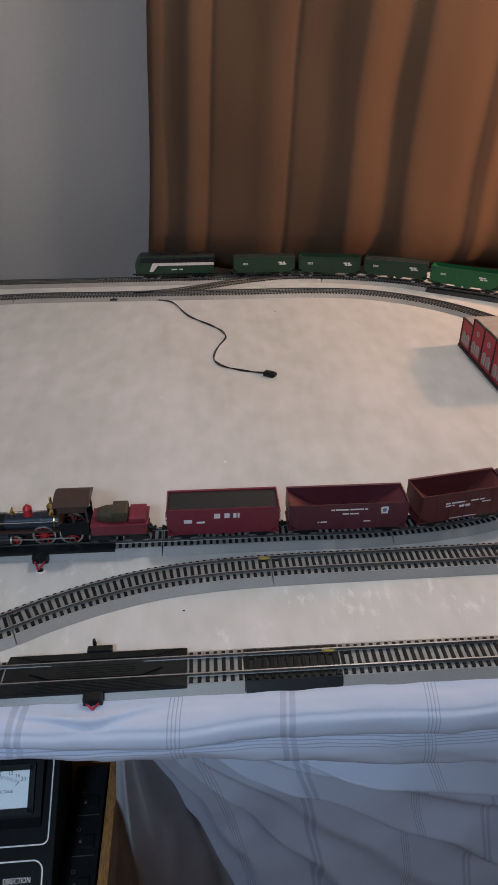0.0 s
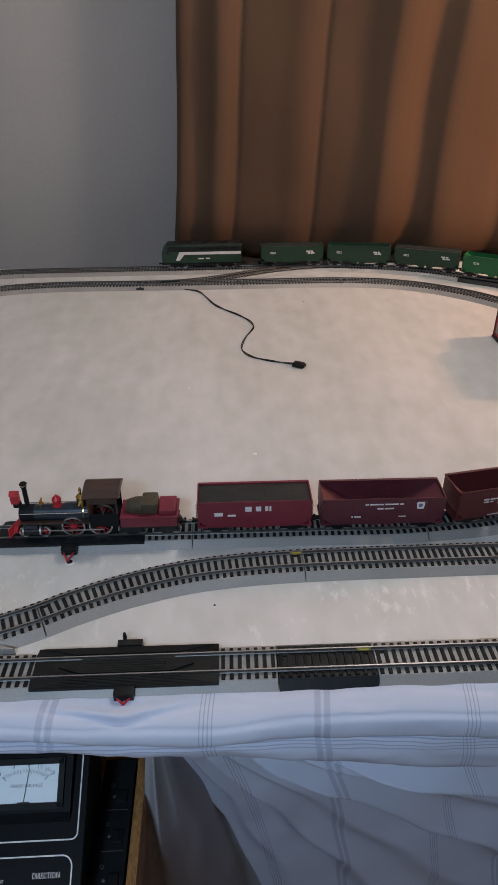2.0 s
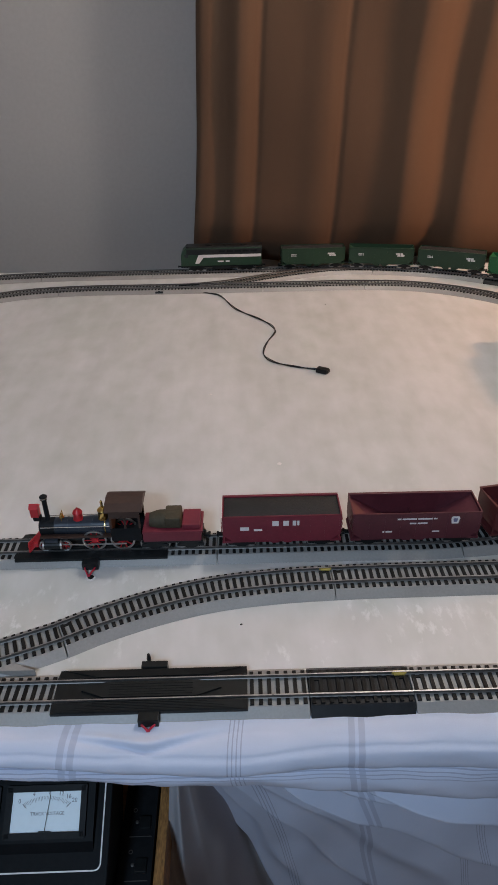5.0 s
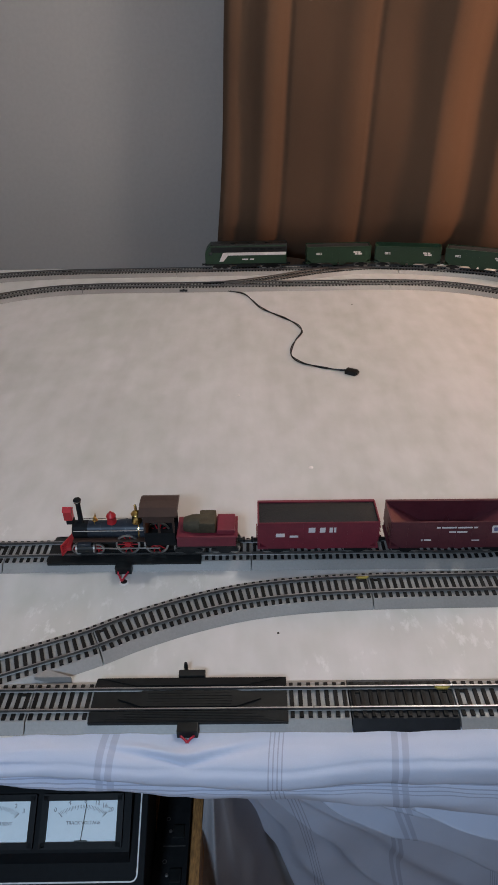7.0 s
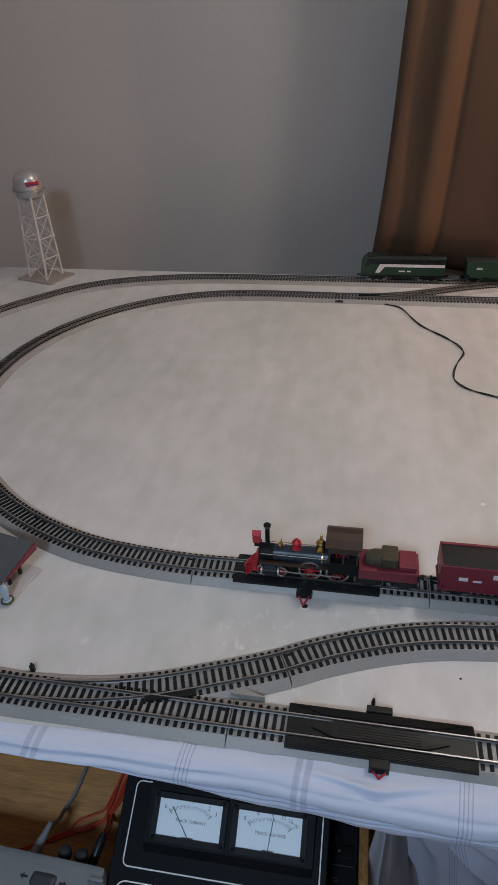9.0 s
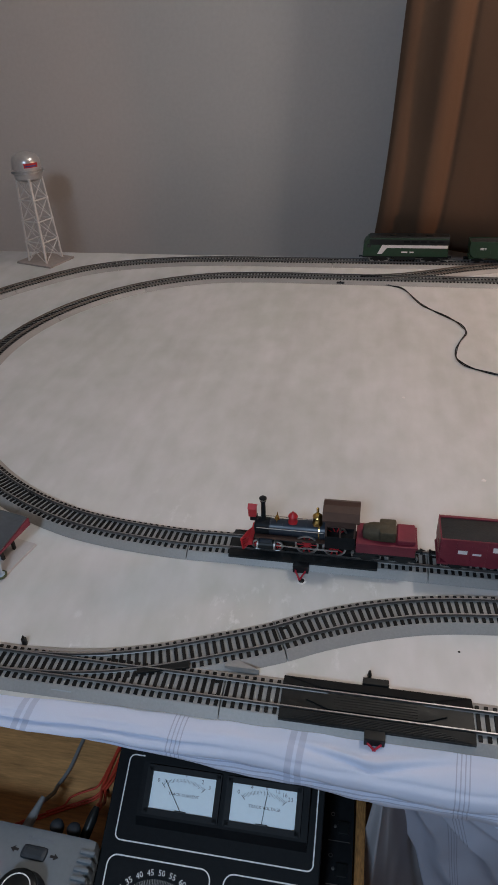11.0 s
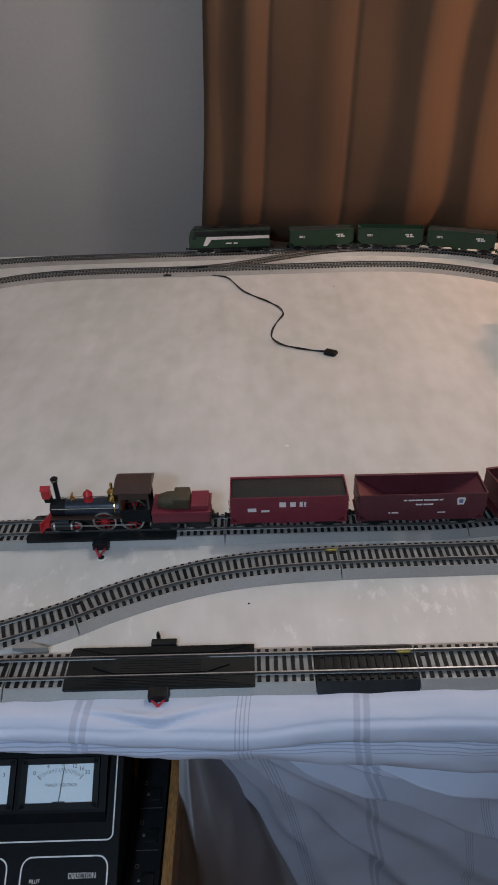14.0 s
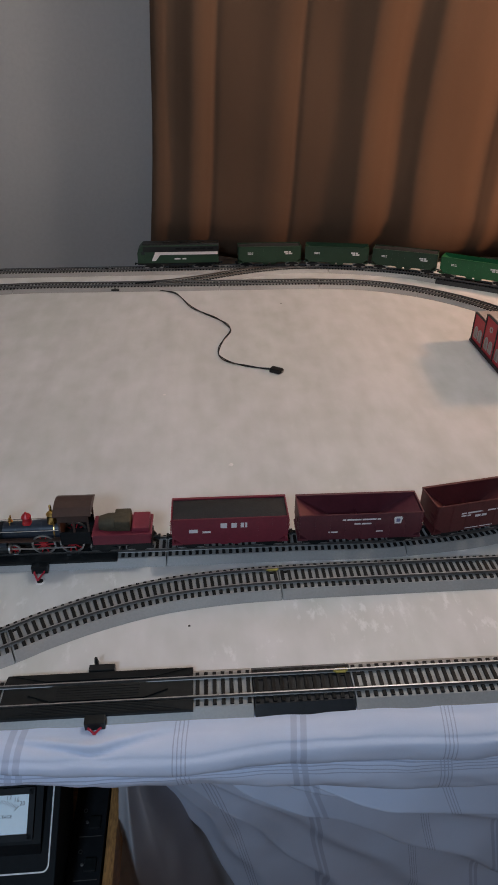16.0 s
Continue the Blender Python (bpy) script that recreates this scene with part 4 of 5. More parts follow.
# the red train on the middle line
LINE_CARS = [
    (0.1392, 0.107, MAROON, "maroon model hopper car heaped with black coal", [(-0.006, 0.0315, 0.006, 0.0055), (0.0035, 0.0315, 0.005, 0.0055), (0.0125, 0.0315, 0.006, 0.0055), (-0.034, 0.0260, 0.008, 0.0040), (-0.022, 0.0245, 0.008, 0.0022)], COAL),
    (0.2612, 0.1155, OXIDE, "dark red model hopper car with white lettering", [(0.0, 0.0335, 0.036, 0.0016), (0.0015, 0.0285, 0.016, 0.0016), (-0.026, 0.0195, 0.009, 0.0016), (0.018, 0.0190, 0.007, 0.0012)], None),
    (0.3768, 0.0938, RUST, "short rust-red model hopper car with white lettering", [(-0.010, 0.0310, 0.022, 0.0016), (0.014, 0.0310, 0.015, 0.0016), (-0.016, 0.0280, 0.010, 0.0014), (0.0, 0.0262, 0.012, 0.0026), (0.024, 0.0278, 0.010, 0.0012), (0.0, 0.0125, 0.030, 0.0008)], None),
    (0.4890, 0.1110, PLUM, "plum-brown model hopper car with white lettering", [(0.006, 0.0325, 0.017, 0.0018), (0.030, 0.0325, 0.018, 0.0018), (-0.030, 0.0195, 0.007, 0.0030), (0.036, 0.0195, 0.007, 0.0012)], None),
    (0.6018, 0.0938, RUST, "short rust-red model hopper car with white lettering", [(-0.004, 0.0310, 0.024, 0.0018), (0.022, 0.0310, 0.010, 0.0018), (-0.001, 0.0272, 0.009, 0.0026), (-0.022, 0.0230, 0.010, 0.0010), (0.016, 0.0230, 0.010, 0.0010)], None),
    (0.7095, 0.1000, UMBER, "dark brown model hopper car with white lettering", [(-0.032, 0.0325, 0.010, 0.0035), (-0.004, 0.0325, 0.008, 0.0018), (0.0, 0.0290, 0.016, 0.0018), (0.004, 0.0245, 0.010, 0.0020), (0.030, 0.0240, 0.016, 0.0012)], None),
]
base_s = INNER.near(0.164, MID_Y) + 0.085
locomotive(INNER, base_s - 0.153)
tender(INNER, base_s - 0.1255)
for x, length, tone, label, rows, load in LINE_CARS:
    hopper(INNER, base_s + x - 0.164, length, tone, label, rows, load, ribs=9 if length > 0.1 else 7, top=0.0425 if length < 0.095 else 0.0395, shield=(0.0345, 0.0315) if tone is OXIDE else None)
caboose(INNER, base_s + 0.826 - 0.164, RED, RED, "bright red model caboose with a yellow emblem")

# the green train on the far outer line
outer_s = OUTER.near(0.155, 1.040)
diesel(OUTER, outer_s)
place = outer_s - 0.0845 - 0.0380
for k, (length, tone, label) in enumerate(((0.128, DEEP, "dark green model hopper car with a white mark"), (0.128, DEEP, "dark green model hopper car with a white mark"), (0.128, DEEP, "dark green model hopper car with a white mark"),
                                           (0.132, GREEN, "bright green model hopper car with a white mark"), (0.128, DEEP, "dark green model hopper car with a white mark"), (0.132, GREEN, "bright green model hopper car with a white mark"))):
    hopper(OUTER, place - length / 2, length, tone, label, [(0.036, 0.0310, 0.014, 0.0030), (0.039, 0.0275, 0.014, 0.0030), (-0.040, 0.0300, 0.011, 0.0016), (-0.040, 0.0275, 0.011, 0.0016)], COAL if k in (0, 2) else None, 11, "hopper cars of the green train", 0.0160, 0.0420)
    place -= length + 0.0115
caboose(OUTER, place - 0.054, LIME, DEEP, "light green model caboose with dark roof", emblem=None, flip=180)

# ---- cloth over the table's front edge ----
def striped_cloth(name, base, stripe, rough=0.85):
    """White cloth with checks: bands of four thin lines and double broad bands, by its own (u, v) in metres."""
    m = material(name, base, rough, vary=0.04, size=20, bump=0.15, fine=1500, spec=0.2)
    nt = m.node_tree
    b = nt.nodes["Principled BSDF"]
    old = b.inputs["Base Color"].links[0].from_socket
    uv = nt.nodes.new("ShaderNodeUVMap")
    split = nt.nodes.new("ShaderNodeSeparateXYZ")
    nt.links.new(uv.outputs["UV"], split.inputs[0])

    def calc(op, a, b_=None, c=None):
        n = nt.nodes.new("ShaderNodeMath")
        n.operation = op
        for k, v in enumerate((a, b_, c)):
            if v is None:
                continue
            if isinstance(v, (int, float)):
                n.inputs[k].default_value = v
            else:
                nt.links.new(v, n.inputs[k])
        return n.outputs[0]

    def bands(coord, broad, thin):
        out = None
        far = calc("ABSOLUTE", calc("SUBTRACT", calc("PINGPONG", calc("SUBTRACT", coord, broad - 5.0), 0.1), 0.0))
        two = calc("MULTIPLY", calc("GREATER_THAN", far, 0.0013), calc("LESS_THAN", far, 0.0060))
        near = calc("PINGPONG", calc("SUBTRACT", coord, thin - 5.0), 0.1)
        lines = calc("MULTIPLY", calc("LESS_THAN", near, 0.0058), calc("LESS_THAN", calc("PINGPONG", calc("ADD", near, 0.00148), 0.00148), 0.00045))
        return calc("MAXIMUM", calc("MULTIPLY", two, 0.36), calc("MULTIPLY", lines, 0.52))

    mask = calc("MAXIMUM", bands(split.outputs[0], 0.062, 0.176), bands(split.outputs[1], 0.150, 0.048))
    mix = nt.nodes.new("ShaderNodeMix")
    mix.data_type = "RGBA"
    nt.links.new(mask, mix.inputs["Factor"])
    nt.links.new(old, mix.inputs["A"])
    mix.inputs["B"].default_value = (*stripe, 1)
    nt.links.new(mix.outputs["Result"], b.inputs["Base Color"])
    return m


CLOTH = striped_cloth("white_checked_cloth", (0.580, 0.640, 0.790), (0.220, 0.25, 0.375))


def sheet(name, rows, uvs, mat, parent=None, label="", thickness=0.0008):
    """A cloth from rows of points with their own cloth coordinates."""
    bm = bmesh.new()
    layer = bm.loops.layers.uv.new("cloth")
    verts = [[bm.verts.new(p) for p in row] for row in rows]
    for i in range(len(rows) - 1):
        for j in range(len(rows[0]) - 1):
            f = bm.faces.new((verts[i][j], verts[i][j + 1], verts[i + 1][j + 1], verts[i + 1][j]))
            for loop, (a, b) in zip(f.loops, ((i, j), (i, j + 1), (i + 1, j + 1), (i + 1, j))):
                loop[layer].uv = uvs[a][b]
    ob = part(name, bm, mat, parent, label, smooth=75)
    solid = ob.modifiers.new("thickness", "SOLIDIFY")
    solid.thickness = thickness
    return ob


def lerp_table(x, table):
    return float(np.interp(x, [a for a, _ in table], [b for _, b in table]))


PLACE = [(-0.6, -0.65), (-0.2, -0.211), (0.0, 0.002), (0.2, 0.2065), (0.4, 0.402), (0.53, 0.523), (0.76, 0.73), (1.3, 1.21)]


tablecloth = root("tablecloth", label="white checked tablecloth rolled over the table's front edge and hanging below", category="tablecloth")


def front_cloth():
    """The cloth rolled over the edge: an upper roll, a crease below it and a lower roll; d is how far it hangs down."""
    drop = [(-0.6, 0.012), (-0.15, 0.013), (-0.07, 0.020), (0.03, 0.030), (0.14, 0.038), (0.22, 0.047), (0.35, 0.072), (0.5, 0.085), (1.3, 0.09)]
    rows, uvs = [], []
    xs = [-0.60 + 1.9 * k / 330 for k in range(331)]
    for x in xs:
        d = lerp_table(x, drop)
        wave = 0.0014 * math.sin(24 * x + 1.0) + 0.0009 * math.sin(61 * x)
        crease = lerp_table(x, [(-0.6, 0.7), (-0.16, 0.7), (-0.08, 0.45), (-0.02, 0.2), (0.04, 0.45), (0.14, 1.0), (1.3, 1.0)])
        under = lerp_table(x, [(-0.6, 1.0), (-0.10, 1.0), (-0.03, 0.45), (0.02, 0.0), (1.3, 0.0)])
        zc = -0.0082 - (lerp_table(x, [(-0.6, 0.40), (0.12, 0.40), (0.30, 0.34), (1.3, 0.33)]) + 0.015 * math.sin(11 * x)) * (d - 0.008)
        prof = [(0.002, 0.0003), (-0.004, 0.0008), (-0.010, 0.0005 + wave * 0.3), (-0.016, -0.0008), (-0.0212 + wave, -0.0030), (-0.0232 + 0.0060 * under + wave, -0.0052 - 0.0006 * under), (-0.0272 + wave, -0.0078),
                (-0.0284 - 0.0010 * crease + wave, -0.0082 - 0.18 * (d - 0.008)), (-0.0270 + 0.0004 * crease + wave, zc + 0.0012), (-0.0264 + wave + 0.0100 * crease, zc + 0.0006), (-0.0262 - wave + 0.0040 * crease, zc - 0.0014), (-0.0282 - wave, -0.0082 - 0.62 * (d - 0.008)),
                (-0.0276 - wave, -0.0082 - 0.82 * (d - 0.008)), (-0.0225, -d), (-0.0140, -d - 0.001), (-0.004, -d + 0.002)]
        slim = lerp_table(x, [(-0.6, 0.70), (-0.10, 0.72), (0.0, 0.82), (0.12, 1.0), (1.3, 1.0)])
        run = curve_through([(0, a * (slim if a < -0.01 else 1.0), b * slim) for a, b in prof], 5)
        lengths = [0.0]
        for p, q in zip(run, run[1:]):
            lengths.append(lengths[-1] + (q - p).length)
        row, uv = [], []
        near_clip = max(0.0, 1.0 - abs(x - 0.113) / 0.062)
        for k, p in enumerate(run):
            length = lengths[k]
            tiny = 0.0008 * noise.noise(Vector((x * 45, length * 90, 0.0))) + 0.0011 * noise.noise(Vector((x * 9, length * 70, 5.0)))
            sag = 0.0
            if k < 32:
                valley = -0.008 - 0.0125 * near_clip
                sag = near_clip * (0.0036 * math.exp(-((p.y - valley) / 0.0022) ** 2) - 0.0026 * math.exp(-((p.y - valley - 0.005) / 0.003) ** 2))
            row.append((x, p.y + tiny + 0.4 * sag, p.z + tiny - sag))
            uv.append((x + 0.003 * math.sin(length * 40), length - lengths[47] + lerp_table(x, [(-0.6, 0.041), (0.18, 0.041), (0.40, 0.0335), (1.3, 0.033)])))
        rows.append([(lerp_table(px, PLACE), py - 0.0075 + 0.0155 * px, pz) for px, py, pz in row])
        uvs.append(uv)
    return sheet("edge_roll", rows, uvs, CLOTH, tablecloth)


front_cloth()


def hanging_cloth(name, label, edge, y0, swing, apex, folds, mat, reach=1.05, parent=None):
    """A cloth drawn together at one point of the table's edge: its folds fan out from there, each with one steep side. folds: rows of (degrees from straight down, height)."""
    rows, uvs = [], []
    n, m = 260, 70
    for i in range(n + 1):
        row, uv = [], []
        for j in range(m + 1):
            r = 0.012 + (reach - 0.012) * (j / m) ** 1.4
            first = lerp_table(r, edge)
            turn = first + (90 - first) * i / n
            bent = turn + 4.0 * noise.noise(Vector((r * 6, 3.0, turn * 0.02))) * min(1.0, r * 5)
            out = 0.0
            for at, high in folds:
                w = (bent - at) / 9.0
                out += high * (math.exp(-w * 1.2) if w > 0 else math.exp(-(w * 3.4) ** 2) if w > -1 else 0.0)
            out *= min(r, 0.22) * min(1.0, max(0.0, r * math.cos(radians(turn)) - 0.02) / 0.08)
            x, z = apex[0] + r * math.sin(radians(turn)), max(FLOOR_Z + 0.01, apex[1] - r * math.cos(radians(turn)))
            soft = 0.0030 * noise.noise(Vector((x * 11, z * 14, 7.0))) * min(1.0, r * 8)
            x, z = x + 0.0029 + 0.066 * (z + 0.05) - 0.025 * (x - 0.14), max(FLOOR_Z + 0.01, z + 0.0024 + 0.0185 * (x - 0.14) - 0.0067 * (z + 0.05))
            row.append((x, y0 - 0.006 + lerp_table(turn, swing) * (lambda f: f / math.sqrt(1 + (f / 0.7) ** 2))((apex[1] - z) / 0.5) - out + soft, z))
            uv.append((x - 0.35 * out - 0.14 * (apex[1] - z), 0.10))
        rows.append(row)
        uvs.append(uv)
    if parent is not None:
        return sheet(name, rows, uvs, mat, parent, label)
    return tagged(sheet(name, rows, uvs, mat), label, "cloth")


GREYCLOTH = material("grey_lining_cloth", (0.36, 0.36, 0.39), 0.9, vary=0.08, size=12, bump=0.15, fine=1200, spec=0.15)
hanging_cloth("hanging_cloth", "grey cloth hanging in folds below the table's edge", [(0.0, -2.5), (0.17, -1.7), (0.3, -3.0), (0.7, -5.0)], 0.012, [(-3, 0.02), (3, 0.03), (7, 0.10), (12, 0.25), (90, 0.28)], (0.128, -0.012), [(-1.5, 0.06), (3.5, 0.10), (10.0, 0.09)], GREYCLOTH)
hanging_cloth("fall", "part of the cloth falling in slanting folds", [(0.0, 30.0), (0.08, 10.0), (0.158, 8.4), (0.25, 11.2), (0.35, 13.2), (0.46, 13.5), (0.60, 14.2), (1.05, 14.5)], -0.004, [(0, 0.22), (90, 0.22)], (0.126, -0.020), [(20.0, 0.07), (30.0, 0.12), (38.0, 0.07), (48.0, 0.17), (57.0, 0.09), (65.0, 0.18), (75.0, 0.14), (84.0, 0.08)], CLOTH, parent=tablecloth)

def outline(bm, x0, x1, y0, y1, r, w=0.0010, z0=0.0, z1=0.00025, n=6):
    """A rounded rectangular line."""
    def ring(g):
        pts = []
        for cx, cy, a0 in ((x1 - r, y1 - r, 0), (x0 + r, y1 - r, 90), (x0 + r, y0 + r, 180), (x1 - r, y0 + r, 270)):
            for k in range(n + 1):
                a = radians(a0 + 90 * k / n)
                pts.append((cx + (r - g) * math.cos(a), cy + (r - g) * math.sin(a)))
        return pts
    big, small = ring(0), ring(w)
    rows = [[bm.verts.new((x, y, z)) for x, y in pts] for pts, z in ((big, z0), (big, z1), (small, z1), (small, z0))]
    m = len(big)
    for i in range(4):
        for k in range(m):
            bm.faces.new((rows[i][k], rows[i][(k + 1) % m], rows[(i + 1) % 4][(k + 1) % m], rows[(i + 1) % 4][k]))
    bmesh.ops.recalc_face_normals(bm, faces=bm.faces)
    return bm


# ---- desk under the table's edge ----
DESK = pose(0.0018, -0.0079, 0.0025, 0, 0, 0.36)
SIDE = Matrix.Translation((-0.005, -0.006, 0)) @ DESK
desk = root("control_desk", -0.2, -0.2, FLOOR_Z, label="brown wooden desk below the table's front edge", category="desk")
dz = -FLOOR_Z + 0.0025
desk.matrix_world = Matrix.Translation((0, 0, -0.0025)) @ DESK @ desk.matrix_world
part("desktop", boxed(-0.55, 0.3105, -0.42, 0.36, dz - 0.172, dz - 0.150, 0.001), WOOD, desk, "worn brown wooden top")
part("edge_strip", boxed(0.3110, 0.3192, -0.42, 0.36, dz - 0.180, dz - 0.140, 0.0012), PLY, desk, "raw scuffed wooden edge")
for lx in (-0.5, 0.27):
    for ly in (-0.36, 0.30):
        part("leg", boxed(lx - 0.02, lx + 0.02, ly - 0.02, ly + 0.02, 0, dz - 0.172, 0.002), WOOD, desk)

# black slotted case beside the power pack
case = root("black_case", 0.097, -0.06, -0.150, label="low black metal case with slots and screws", category="equipment case")
case.matrix_world = DESK @ case.matrix_world
part("case_body", boxed(-0.0148, 0.0125, -0.12, 0.10, 0, 0.012, 0.0008), SATIN, case)
for y in (-0.045, -0.012, 0.021, 0.054):
    part("slot", boxed(-0.008, 0.010, y, y + 0.0006, 0.0120, 0.0124), RAILSIDE, case)
    part("key", boxed(-0.0010, 0.0085, y + 0.0055, y + 0.0160, 0.0118, 0.0142, 0.0009), BLACK, case, "glossy black square key")
    part("ring_mark", outline(bmesh.new(), -0.0072, -0.0038, y + 0.0200, y + 0.0234, 0.0017, 0.0005, 0.0119, 0.0124, 4), RAILSIDE, case)
    part("screw", lathe(bmesh.new(), [(0.0014, 0), (0.0014, 0.0006), (0.0008, 0.0009)], -0.003, y + 0.012, 0.0118, 12), RAILSIDE, case)

# ---- power pack ----
PANEL = material("black_panel_paint", (0.0075, 0.0092, 0.0112), 0.5, vary=0.2, size=60, bump=0.06, spec=0.06)
LINEPAINT = material("white_panel_line", (0.72, 0.73, 0.74), 0.5, vary=0.05)
FACE = material("white_meter_card", (0.78, 0.90, 0.97), 0.5, vary=0.03, size=30)
SCALE = material("grey_scale_print", (0.16, 0.18, 0.22), 0.6)
LED = bpy.data.materials.new("red_pilot_glow")
LED.use_nodes = True
LED.node_tree.nodes["Principled BSDF"].inputs["Base Color"].default_value = (0.6, 0.02, 0.06, 1)
LED.node_tree.nodes["Principled BSDF"].inputs["Emission Color"].default_value = (1.0, 0.03, 0.12, 1)
LED.node_tree.nodes["Principled BSDF"].inputs["Emission Strength"].default_value = 1.6

pack = root("power_pack", label="black train power pack with two white meters and printed panel", category="power pack")
PITCH = 27.9
pack.matrix_world = DESK @ pose(0.0, 0.0, -0.0628, PITCH, 0, 0)


part("panel", boxed(-0.0840, 0.0845, -0.140, 0.030, -0.004, 0.0, 0.0008), PANEL, pack, "black painted control panel")
bm = bmesh.new()
prism(bm, [(-0.136, -0.004), (0.028, -0.004), (0.028, -0.052), (-0.075, -0.090), (-0.136, -0.022)], "x", -0.0810, 0.0815)
part("case", bm, SATIN, pack)
part("panel_line", outline(bmesh.new(), -0.0750, 0.0798, -0.0600, 0.0010, 0.0050), LINEPAINT, pack, "thin white printed border")
part("panel_line", outline(bmesh.new(), -0.0770, 0.0045, -0.1350, -0.0688, 0.0080), LINEPAINT, pack, "thin white printed border")
part("panel_line", outline(bmesh.new(), 0.0140, 0.0775, -0.1350, -0.0688, 0.0080), LINEPAINT, pack, "thin white printed border")
bm = bmesh.new()
prism(bm, [(-0.0480, 0.0), (-0.0415, 0.0048), (-0.0030, 0.0085), (0.0035, 0.0085), (0.0035, 0.0)], "x", -0.0600, 0.0735)
housing = part("meter_housing", bm, PANEL, pack, "black wedge-shaped meter housing")


def meter(x0, x1, y0, y1, title, numbers, needle):
    z = 0.0072
    tilt = math.degrees(math.atan(0.0037 / 0.0385))
    here = Matrix.Translation(((x0 + x1) / 2, (y0 + y1) / 2, 0.0064)) @ Matrix.Rotation(radians(tilt), 4, "X")
    w, h = (x1 - x0) / 2, (y1 - y0) / 2
    ob = new("meter")
    ob.parent = housing
    ob.matrix_basis = here
    tagged(ob, "white panel meter with black needle and scale")
    part("bezel", outline(bmesh.new(), -w - 0.0045, w + 0.0045, -h - 0.0042, h + 0.0042, 0.0012, 0.0044, 0.0, 0.0030, 3), SATIN, ob)
    face = part("dial", boxed(-w, w, -h, h, 0.0005, 0.0012), FACE, ob)
    bm = bmesh.new()
    cy, r = -h * 0.95, h * 1.72
    for k in range(33):
        a = radians(128 - 76 * k / 32)
        long_ = 0.0036 if k in (0, 32) else (0.0030 if k % 4 == 0 else 0.0022)
        c, s = math.cos(a) * 1.25, math.sin(a)
        rod(bm, (c * r, cy + s * r, 0.00125), (c * (r - long_), cy + s * (r - long_), 0.00125), 0.00028 if k in (0, 32) else 0.00012, seg=4)
    part("scale_ticks", bm, SCALE, face)
    for text, a in numbers:
        words("scale_number", text, 0.0041, SCALE, face, Matrix.Translation((math.cos(radians(a)) * 1.25 * (r + 0.0026), cy + math.sin(radians(a)) * (r + 0.0026), 0.0013)))
    words("scale_title", title, 0.0031, SCALE, face, Matrix.Translation((0.001, -h * 0.10, 0.0013)))
    a = radians(needle)
    part("needle", rod(bmesh.new(), (0, cy, 0.0018), (math.cos(a) * 1.25 * (r + 0.001), cy + math.sin(a) * (r + 0.001), 0.0018), 0.00022, seg=5), BLACK, ob)
    for side in (-1, 1):
        part("lower_strip", boxed(min(side * 0.0050, side * w), max(side * 0.0050, side * w), -h - 0.0012, -h + 0.0004, 0.0012, 0.0020, 0.0002), LINEPAINT, ob, "thin white lower strip")
    part("pivot_cover", boxed(-0.0045, 0.0045, -h - 0.0016, -h + 0.0010, 0.0010, 0.0024, 0.0004), BLACK, ob)
    return ob


meter(-0.0508, 0.0002, -0.0350, -0.0086, "TRACK CURRENT", (("0", 130), ("1", 88), ("2", 62), ("3", 49)), 120)
meter(0.0133, 0.0635, -0.0350, -0.0086, "TRACK VOLTAGE", (("0", 129), ("4", 108), ("8", 87), ("12", 71), ("16", 60), ("20", 50)), 85)
words("printed_word", "DIRECTION", 0.0053, LINEPAINT, pack, Matrix.Translation((0.0590, -0.0815, 0.0002)), 0.72)
words("printed_word", "PILOT", 0.0036, LINEPAINT, pack, Matrix.Translation((0.0250, -0.0842, 0.0002)), 0.80)
part("pilot_lamp", lathe(bmesh.new(), [(0.0030, 0), (0.0030, 0.0012), (0.0022, 0.0026), (0.0006, 0.0032)], 0.0262, -0.0915, 0.0, 16), LED, pack, "glowing red pilot lamp", smooth=50)
switch = part("direction_switch", boxed(0.0480, 0.0690, -0.0990, -0.0885, 0.0, 0.0030, 0.0008), SATIN, pack)
part("slider", boxed(0.0530, 0.0610, -0.0975, -0.0900, 0.0030, 0.0075, 0.0008), BLACK, switch)
for k in range(9):
    a = 141 - 13 * k
    value = 30 + 5 * k
    at_ = Matrix.Translation((-0.0335 + 0.0380 * math.cos(radians(a)), -0.1145 + 0.0380 * math.sin(radians(a)), 0.0002)) @ Matrix.Rotation(radians(a - 90), 4, "Z")
    words("dial_number", str(value), 0.0056, LINEPAINT, pack, at_)
bm = bmesh.new()
for k in range(60):
    a = radians(150 - 2.2 * k)
    rod(bm, (-0.0335 + 0.0300 * math.cos(a), -0.1145 + 0.0300 * math.sin(a), 0.0002), (-0.0335 + 0.0340 * math.cos(a), -0.1145 + 0.0340 * math.sin(a), 0.0002), 0.0001, seg=4)
part("dial_ticks", bm, LINEPAINT, pack)
part("throttle_knob", lathe(bmesh.new(), [(0.0200, 0), (0.0200, 0.004), (0.0165, 0.006), (0.0155, 0.0150), (0.0140, 0.0162)], -0.0335, -0.1145, 0.0, 28), BLACK, pack, smooth=40)

